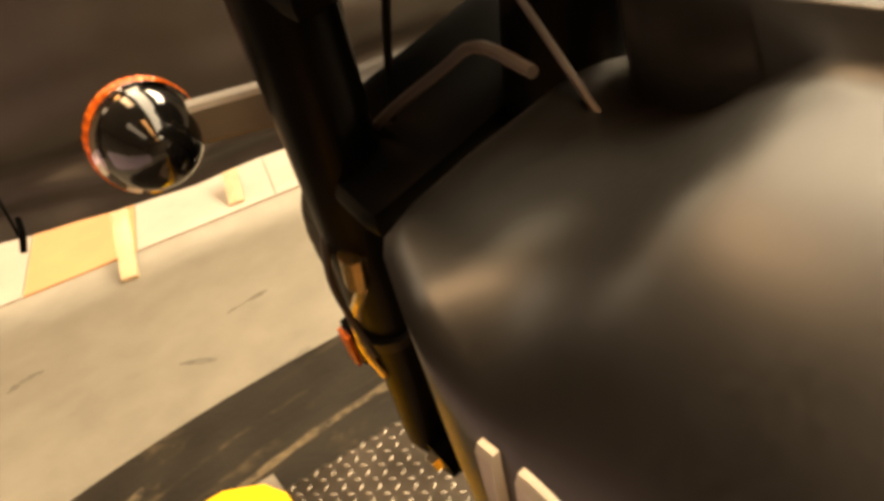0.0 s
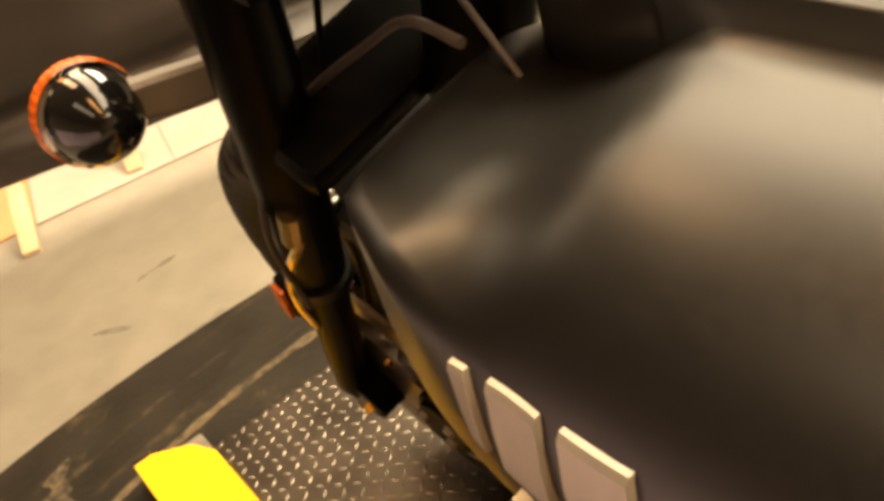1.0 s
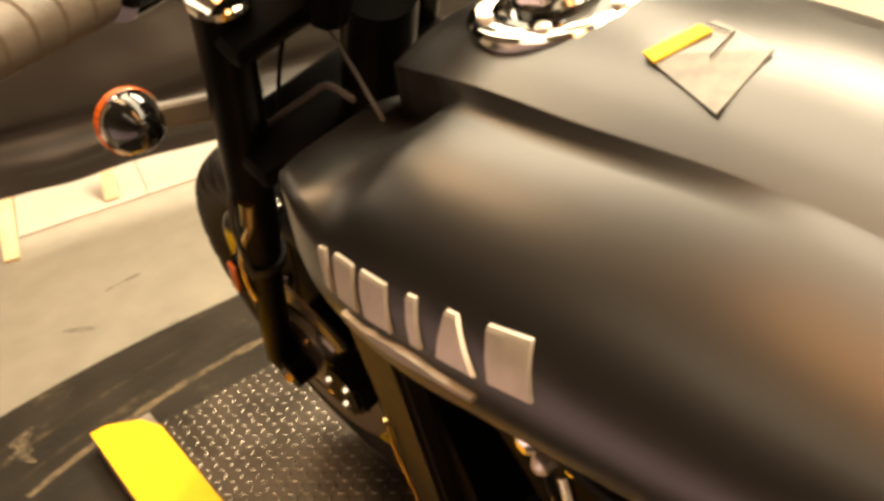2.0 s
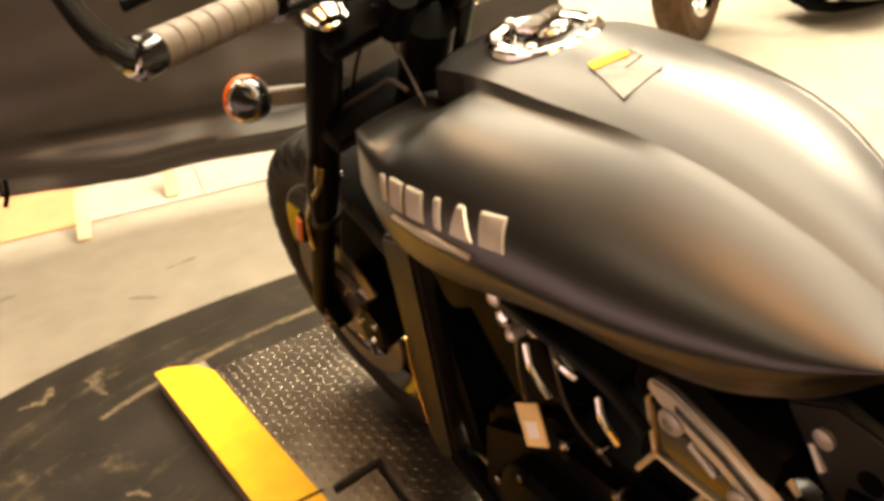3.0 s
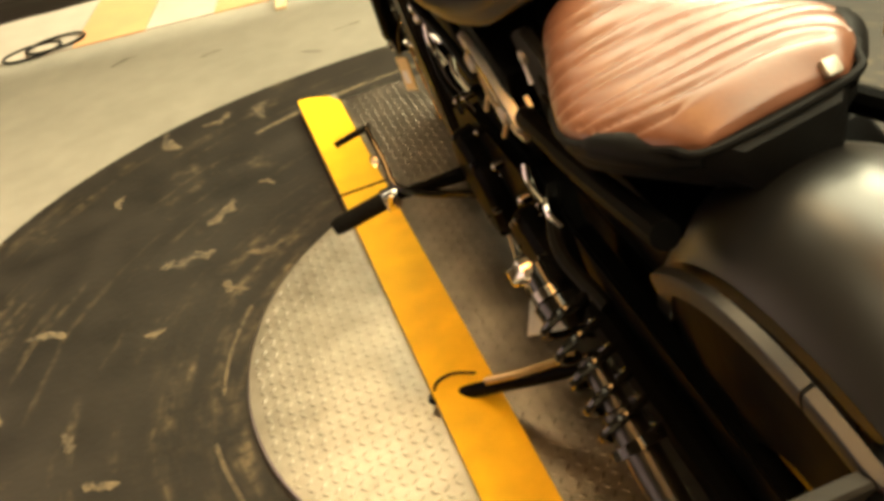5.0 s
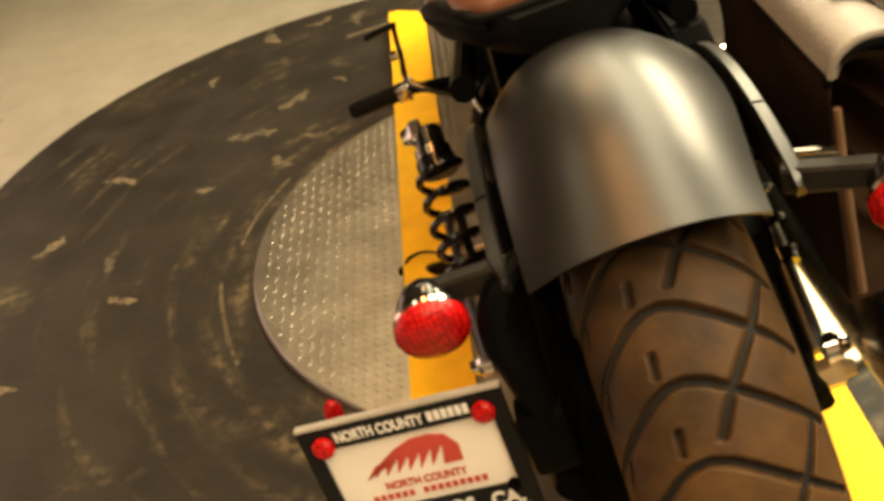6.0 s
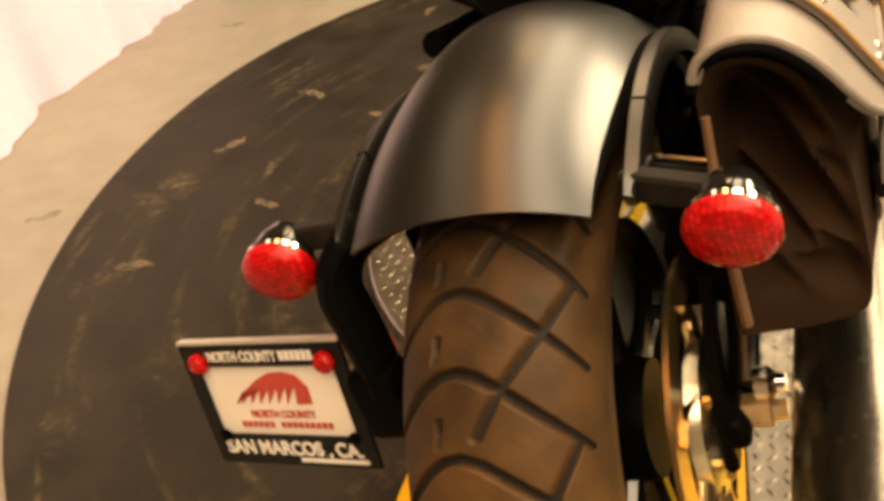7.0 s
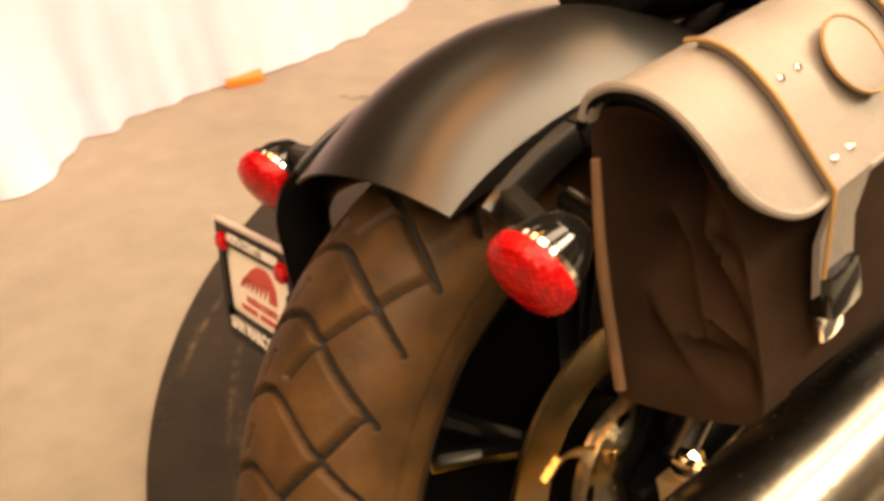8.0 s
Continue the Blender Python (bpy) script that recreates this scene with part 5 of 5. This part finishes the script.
flap_ys = [0.10 + 0.162 * math.sin(k / 44 * math.pi / 2) for k in range(-44, 45)]
lid = part("lid", shell([curve(flap(y), 4) for y in flap_ys], 0.006), M_LID, bag, "taupe leather flap lid", smooth=60)
for y in (-0.063, 0.263):
    part("edge_binding", tube(flap_line(y, 0.0), 0.0036, 8), M_LID, lid, "rolled leather edge")
front_edge = [flap(y)[-1] for y in flap_ys]
part("edge_binding", tube(front_edge, 0.0034, 8), M_LID, lid, "rolled leather edge")
for y in (0.035, 0.195):
    strap = part("strap", rings(bmesh.new(), [[p + Vector((0, dy, 0)) + (Vector((0.0015, 0, 0.0015)) if up else Vector((0.007, 0, 0.006))) for dy, up in ((0.022, 1), (0.022, 0), (-0.022, 0), (-0.022, 1))] for p in curve(flap(y), 4)[8:] + [Vector((0.266, y, 0.56)), Vector((0.262, y, 0.52))]]), M_LID, lid, "taupe leather strap")
    part("piping", tube([p + Vector((0.006, -0.023, 0.006)) for p in curve(flap(y), 4)[6:]] + [Vector((0.274, y - 0.023, 0.54))], 0.0018, 8), M_PIPING, strap, "ochre cord piping")
    bk = part("buckle", box(0.258, y - 0.020, 0.505, 0.278, y + 0.020, 0.540, 0.006), M_BLACK_GLOSS, strap, "black plastic buckle")
    part("buckle_plate", box(0.256, y - 0.014, 0.482, 0.266, y + 0.014, 0.508, 0.004), M_CHROME, bk, "chrome buckle plate")
    for k, p in enumerate((curve(flap(y), 4)[18], curve(flap(y), 4)[29])):
        for dy in (-0.010, 0.010):
            part("rivet", moved(lathe([(0, 0.0032), (0.0022, 0.0030), (0.0032, 0.0016)], "z", 10), Matrix.Translation(p + Vector((0.006, dy, 0.006))) @ pose(0, 0, 0, 0, 45, 0)), M_CHROME, strap, "chrome rivet")
part("under_rim", tube([p + Vector((-0.003, -0.001, -0.0065)) for p in flap_line(-0.062, 0.0)], 0.0036, 8), M_BLACK, lid, "black rubber rim under the flap")
disc_at = curve(flap(0.112), 4)[20]
patch = part("patch", moved(lathe([(0, 0.029), (0.002, 0.029), (0.003, 0.026), (0.003, 0.001)], "z", 32), Matrix.Translation(disc_at + Vector((0.004, 0, 0.003))) @ pose(0, 0, 0, 0, 57, 0)), M_LID, lid, "round stitched leather patch")
part("patch_piping", moved(lathe([(0.001, 0.0285), (0.0032, 0.0282), (0.0038, 0.0295), (0.0015, 0.0302)], "z", 32, closed=True), Matrix.Translation(disc_at + Vector((0.004, 0, 0.003))) @ pose(0, 0, 0, 0, 57, 0)), M_PIPING, patch, "ochre cord ring")
part("edge_strip", tube([(0.164, -0.060, 0.640), (0.159, -0.066, 0.56), (0.158, -0.068, 0.466)], [0.0032, 0.0045, 0.0045], 8, 4), M_STRAP, bag, "brown leather edge strip")
part("bag_hook", tube([(0.118, -0.05, 0.612), (0.160, -0.062, 0.606)], 0.0032, 8), M_BRUSHED, bag, "metal bag hook")
part("hook_rubber", tube([(0.118, -0.046, 0.598), (0.156, -0.056, 0.592)], 0.009, 10), M_CABLE, bag, "black rubber hook sleeve")

# ---- barrier hung with black sheeting ----
BARRIER = pose(0, 3.10, 0, 0, 0, -12.4)
hem = spline((-2.6, -1.2, -0.75, -0.45, -0.15, 0.15, 0.45, 1.3), (0.11, 0.105, 0.115, 0.10, 0.075, 0.075, 0.062, 0.06))
loops = []
for x in np.linspace(-2.6, 1.3, 170):
    fold = 0.025 * noise.noise(Vector((x * 2.6, 0.3, 0))) + 0.012 * noise.noise(Vector((x * 7, 4.3, 0)))
    low = hem(x) + 0.008 * noise.noise(Vector((x * 6, 9, 0)))
    col = []
    for k in range(44):
        t = (k / 43) ** 1.7
        z = low + (1.55 - low) * t
        sag = 0.09 * noise.noise(Vector((x * 2.2, z * 8.0, 8.0))) * max(0, 1 - t * 3.0)
        line = low + 0.075 + 0.05 * noise.noise(Vector((x * 1.3, 2.0, 0)))
        roll = 0.032 * math.exp(-((z - line) / 0.028) ** 2) - 0.020 * math.exp(-((z - line - 0.06) / 0.03) ** 2)
        col.append(Vector((x, fold * (0.4 + 0.6 * (1 - t)) + sag - roll, z)))
    loops.append(col)
sheet = thing("black_curtain", "black tarpaulin sheeting hung on a low barrier with a sagging hem", "curtain", shell(loops, 0.004), M_CLOTH_BLACK, smooth=60)
sheet.matrix_world = BARRIER
for sx in (-0.47, -1.9):
    part("seam", tube([(sx, -0.035, 1.5), (sx + 0.01, -0.04, 0.9), (sx, -0.06, 0.5), (sx - 0.01, -0.05, hem(sx) + 0.02)], 0.004, 6, 6), M_BLACK, sheet, "stitched vertical seam")
x = -2.6
for k, (w, mat, lab) in enumerate(((1.0, M_BOARD, "cream"), (0.50, M_BOARD, "cream"), (0.28, M_PEACH, "peach"), (0.26, M_BOARD, "cream"), (0.28, M_PEACH, "peach"), (0.35, M_BOARD, "cream"), (0.5, M_BOARD, "cream"), (0.7, M_BOARD, "cream"))):
    board = thing("base_board", f"{lab} coloured board lying on the floor behind the sheeting", "board", box(x + 0.002, 0.02, FLOOR, x + w - 0.002, 0.75, FLOOR + 0.005, 0.0), mat, group="boards behind the sheeting")
    board.matrix_world = BARRIER
    x += w
for bx, by in ((-0.316, 3.055), (-0.010, 3.165), (-1.5, 3.32)):
    low, high = Vector((bx, by, FLOOR + 0.006)), Vector((bx + 0.052, by + 0.150, FLOOR + 0.100))
    run = (high - low).normalized()
    across = run.cross(Vector((0, 0, 1))).normalized()
    m = Matrix((across, run, across.cross(run))).transposed().to_4x4()
    m.translation = low
    thing("wooden_prop", "pale pine prop leaning from the floor under the sheeting", "wooden prop", moved(box(-0.019, -0.004, -0.009, 0.019, 0.185, 0.009, 0.002), m), M_WOOD, group="barrier props")
thing("hook", "small dark metal hook under the sheeting", "hook", tube([(-0.462, 3.150, 0.165), (-0.470, 3.125, 0.135), (-0.486, 3.120, 0.100)], 0.008, 8, 4), M_BLACK)
for k in range(2):
    pts = [(-1.22 + 0.09 * k + 0.11 * math.cos(a), 3.44 + 0.07 * math.sin(a), FLOOR + 0.008 + 0.006 * k) for a in np.linspace(0, 2 * math.pi, 24)]
    thing("cable", "thin black cable lying in a loop on the floor", "cable", tube(pts, 0.006, 6), M_CABLE, group="floor cables")
thing("traffic_cone", "small orange cone beside the barrier", "cone", moved(lathe([(0.0, 0.09), (0.02, 0.09), (0.02, 0.06), (0.20, 0.02), (0.205, 0.012)], "z", 24), pose(-1.62, 3.50, FLOOR)), M_ORANGE)

# scuffs on floor and mat
def blot(cx, cy, z, r, stretch, turn, seed):
    """A smear: one bent ribbon of uneven width with ragged sides."""
    bend = 1.6 * noise.noise(Vector((seed * 5.3, 0.4, 1.0)))
    sides = ([], [])
    for i in range(25):
        u = i / 24 * 2 - 1
        swell = math.sqrt(max(0.0, 1 - u * u))
        px, mid_y = r * stretch * 1.05 * u, r * bend * (u * u - 0.3) / stretch
        for k, side in enumerate((1, -1)):
            w = r / stretch * swell * max(0.06, 0.42 + 0.55 * noise.noise(Vector((u * 2.2, seed * 3.1, k * 9.0))) + 0.30 * noise.noise(Vector((u * 7.0, seed * 1.7, k * 4.0))))
            py = mid_y + side * (w + 0.0006)
            sides[k].append((cx + px * math.cos(turn) - py * math.sin(turn), cy + px * math.sin(turn) + py * math.cos(turn)))
    return prism(sides[0] + sides[1][::-1], z, z + 0.0012, "z")


M_SCUFF = material("tan_dried_mud", (0.17, 0.130, 0.070), 0.85, vary=0.1, scale=75, second=(0.016, 0.013, 0.009))
M_MARK = material("dark_floor_scratch", (0.13, 0.12, 0.10), 0.7, vary=0.3, scale=60)
SPOTS = [(-0.772, 1.562, 0.050), (-0.672, 1.721, 0.045), (-0.773, 2.219, 0.050), (-1.087, 1.448, 0.036), (-0.625, 2.258, 0.035), (-0.508, 2.236, 0.045), (-0.685, 1.385, 0.030), (-0.599, 1.495, 0.034), (-1.194, 1.188, 0.034), (-1.038, 1.071, 0.026), (-0.978, 0.925, 0.028), (-1.185, 0.688, 0.044), (-0.92, 1.95, 0.025), (-0.55, 1.80, 0.02), (-0.86, 1.32, 0.018)]
for i, (sx, sy, r) in enumerate(SPOTS):
    part("scuff_mark", blot(sx, sy, MAT_TOP - 0.0006, r, 1.25, i * 0.9, i), M_SCUFF, ring_mat, "tan dried mud mark", smooth=0)
for i, (r, a0, a1, w) in enumerate(((1.245, 86, 113, 0.020), (0.70, 150, 172, 0.009), (0.72, 182, 204, 0.011))):
    pts = [(DISC_X + (r + w * 0.6 * noise.noise(Vector((a * 0.07, i, 0)))) * math.cos(radians(a)), DISC_Y + r * math.sin(radians(a))) for a in np.linspace(a0, a1, 40)]
    loops = []
    for k, (px, py) in enumerate(pts):
        d = Vector((px - DISC_X, py - DISC_Y, 0)).normalized() * w * (0.4 + 0.6 * abs(noise.noise(Vector((k * 0.21, i * 5.0, 0)))))
        c = Vector((px, py, MAT_TOP))
        loops.append([c - d - Vector((0, 0, 0.001)), c - d * 0.8 + Vector((0, 0, 0.0006)), c + d * 0.8 + Vector((0, 0, 0.0006)), c + d - Vector((0, 0, 0.001))])
    part("scuff_line", rings(bmesh.new(), loops), M_SCUFF, ring_mat, "curved tan scuff line", smooth=0)
for i, (sx, sy, r, st, tn) in enumerate(((-0.295, 2.58, 0.026, 1.5, -0.7), (-0.596, 2.849, 0.028, 1.4, 0.2), (-0.165, 2.42, 0.03, 1.5, 0.1), (-0.888, 3.044, 0.03, 1.6, 0.4), (-0.151, 2.70, 0.025, 1.8, 0.1), (-1.55, 0.9, 0.03, 1.4, 0.5), (-1.6, 2.0, 0.03, 1.3, 0.2))):
    part("floor_mark", blot(sx, sy, FLOOR - 0.0006, r, st, tn, 40 + i), M_MARK, floor, "dark scratch on the concrete", smooth=0)

# table hung with white cloth
drape_foot = spline((-1.2, -0.5, 0.05, 0.17, 0.34, 0.60, 0.82, 1.17, 1.5, 1.75, 2.2, 3.0), (0.05, 0.02, 0.13, 0.18, 0.03, 0.02, 0.06, 0.08, 0.01, 0.03, 0.07, 0.09))
drape = thing("white_drape", "low white cloth partition hanging in folds to the floor", "drape")
for y0, y1 in ((-0.8, 0.22), (0.215, 1.42), (1.415, 2.6)):
    loops = []
    for y in np.linspace(y0, y1, 60):
        f = drape_foot(y) + 0.055 * noise.noise(Vector((y * 6.4, 1.0, 0))) + 0.035 * noise.noise(Vector((y * 13, 6.0, 0)))
        wave = 0.03 * math.sin(y * 17 + 2 * noise.noise(Vector((y * 2, 0, 5))))
        loops.append([Vector((-1.965 + f * (1 - t) ** 2.5 + wave * t, y, FLOOR + 0.002 + 0.004 * noise.noise(Vector((y * 5, 2, 2))) + t * 0.8)) for t in (0, 0.008, 0.02, 0.04, 0.07, 0.11, 0.16, 0.22, 0.3, 0.4, 0.55, 0.75, 1.0)])
    part("cloth_panel", shell(loops, 0.003), M_DRAPE, drape, smooth=60)
part("top_pole", tube([(-1.965, -0.8, FLOOR + 0.8), (-1.965, 2.6, FLOOR + 0.8)], 0.02, 12), M_ALU, drape, "plain metal cross pole")
thing("orange_wedge", "small orange plastic wedge poking out under the white cloth", "wedge", moved(box(-0.05, -0.03, 0, 0.05, 0.03, 0.02, 0.004), pose(-1.90, 0.80, FLOOR, 0, 0, 60)), M_ORANGE)

# second motorcycle standing further off
far = thing("parked_motorcycle", "dark motorcycle parked on the bright floor behind", "motorcycle")
far.matrix_world = pose(2.10, 3.06, FLOOR, 0, 0, -108)


def fpart(name, bm, mat, label=""):
    return part(name, bm, mat, far, label)


for y in (0.0, 1.55):
    turned = pose(0, y, 0.325, 0, 0, 0 if y else 46)
    w = fpart("wheel", moved(lathe([(-0.06, 0.22), (-0.07, 0.27), (-0.055, 0.31), (0, 0.325), (0.055, 0.31), (0.07, 0.27), (0.06, 0.22)], "x", 40, closed=True), turned), M_TYRE, "black tyre")
    part("rim", moved(lathe([(-0.05, 0.19), (-0.06, 0.225), (0.06, 0.225), (0.05, 0.19)], "x", 40, closed=True), turned), M_CHROME, w, "bright rim")
    part("hub", moved(lathe([(-0.08, 0.05), (-0.03, 0.07), (0.03, 0.07), (0.08, 0.05)], "x", 20), turned), M_BLACK, w)
    for k in range(10):
        a = k * math.pi / 5
        part("spoke", moved(tube([(0.0, 0.06 * math.sin(a), 0.06 * math.cos(a)), (0, 0.2 * math.sin(a), 0.2 * math.cos(a))], 0.008, 6), turned), M_BLACK, w)
fpart("engine", box(-0.14, 0.42, 0.09, 0.14, 1.05, 0.45, 0.04), M_CASTING, "dark engine block")
for y, a in ((0.62, 20), (0.85, -20)):
    fpart("cylinder", moved(box(-0.1, -0.08, 0, 0.1, 0.08, 0.25, 0.02), pose(0, y, 0.42, a, 0, 0)), M_BLACK, "dark cylinder")
fpart("lower_frame", tube([(0.15, 0.25, 0.42), (0.16, 0.42, 0.10), (0.16, 1.1, 0.09)], 0.022, 10, 5), M_BLACK, "black lower frame rail")
fpart("footboard", box(0.14, 0.5, 0.14, 0.30, 0.72, 0.17, 0.008), M_BLACK, "black footboard")
fpart("fuel_tank", rings(bmesh.new(), [[Vector((w * math.cos(a), y, z + h * math.sin(a))) for a in np.linspace(0, 2 * math.pi, 20, endpoint=False)] for y, w, z, h in ((0.40, 0.03, 0.78, 0.03), (0.5, 0.12, 0.78, 0.09), (0.75, 0.16, 0.80, 0.12), (0.95, 0.12, 0.80, 0.1), (1.02, 0.04, 0.8, 0.05))]), M_SATIN, "black fuel tank")
fpart("seat", box(-0.14, 0.95, 0.66, 0.14, 1.45, 0.76, 0.035), M_VINYL, "black seat")
fpart("exhaust", tube([(0.18, 0.35, 0.22), (0.2, 0.7, 0.13), (0.2, 1.7, 0.20)], [0.03, 0.045, 0.05], 14, 5), M_CHROME, "chrome exhaust")
for s in (-1, 1):
    fpart("fork_leg", tube([(0.1 * s, 0.0, 0.325), (0.1 * s, 0.28, 0.95)], 0.025, 10), M_CHROME, "chrome fork leg")
fpart("handlebar", tube([(-0.4, 0.42, 1.0), (-0.2, 0.34, 1.02), (0.2, 0.34, 1.02), (0.4, 0.42, 1.0)], 0.013, 8, 5), M_CHROME, "chrome handlebar")

# small things on the platform
tie = thing("cable_tie", "thin black cable tie across the yellow rail", "cable tie", box(-0.408, 1.535, RAIL_TOP, -0.296, 1.541, RAIL_TOP + 0.003, 0.001), M_CABLE)
thing("red_marker", "small red marker standing on the rim of the steel disc", "marker", moved(lathe([(0, 0.016), (0.034, 0.014), (0.043, 0.008), (0.045, 0.001)], "z", 16), pose(-0.526, 0.440, DISC_TOP)), M_RED_LENS)
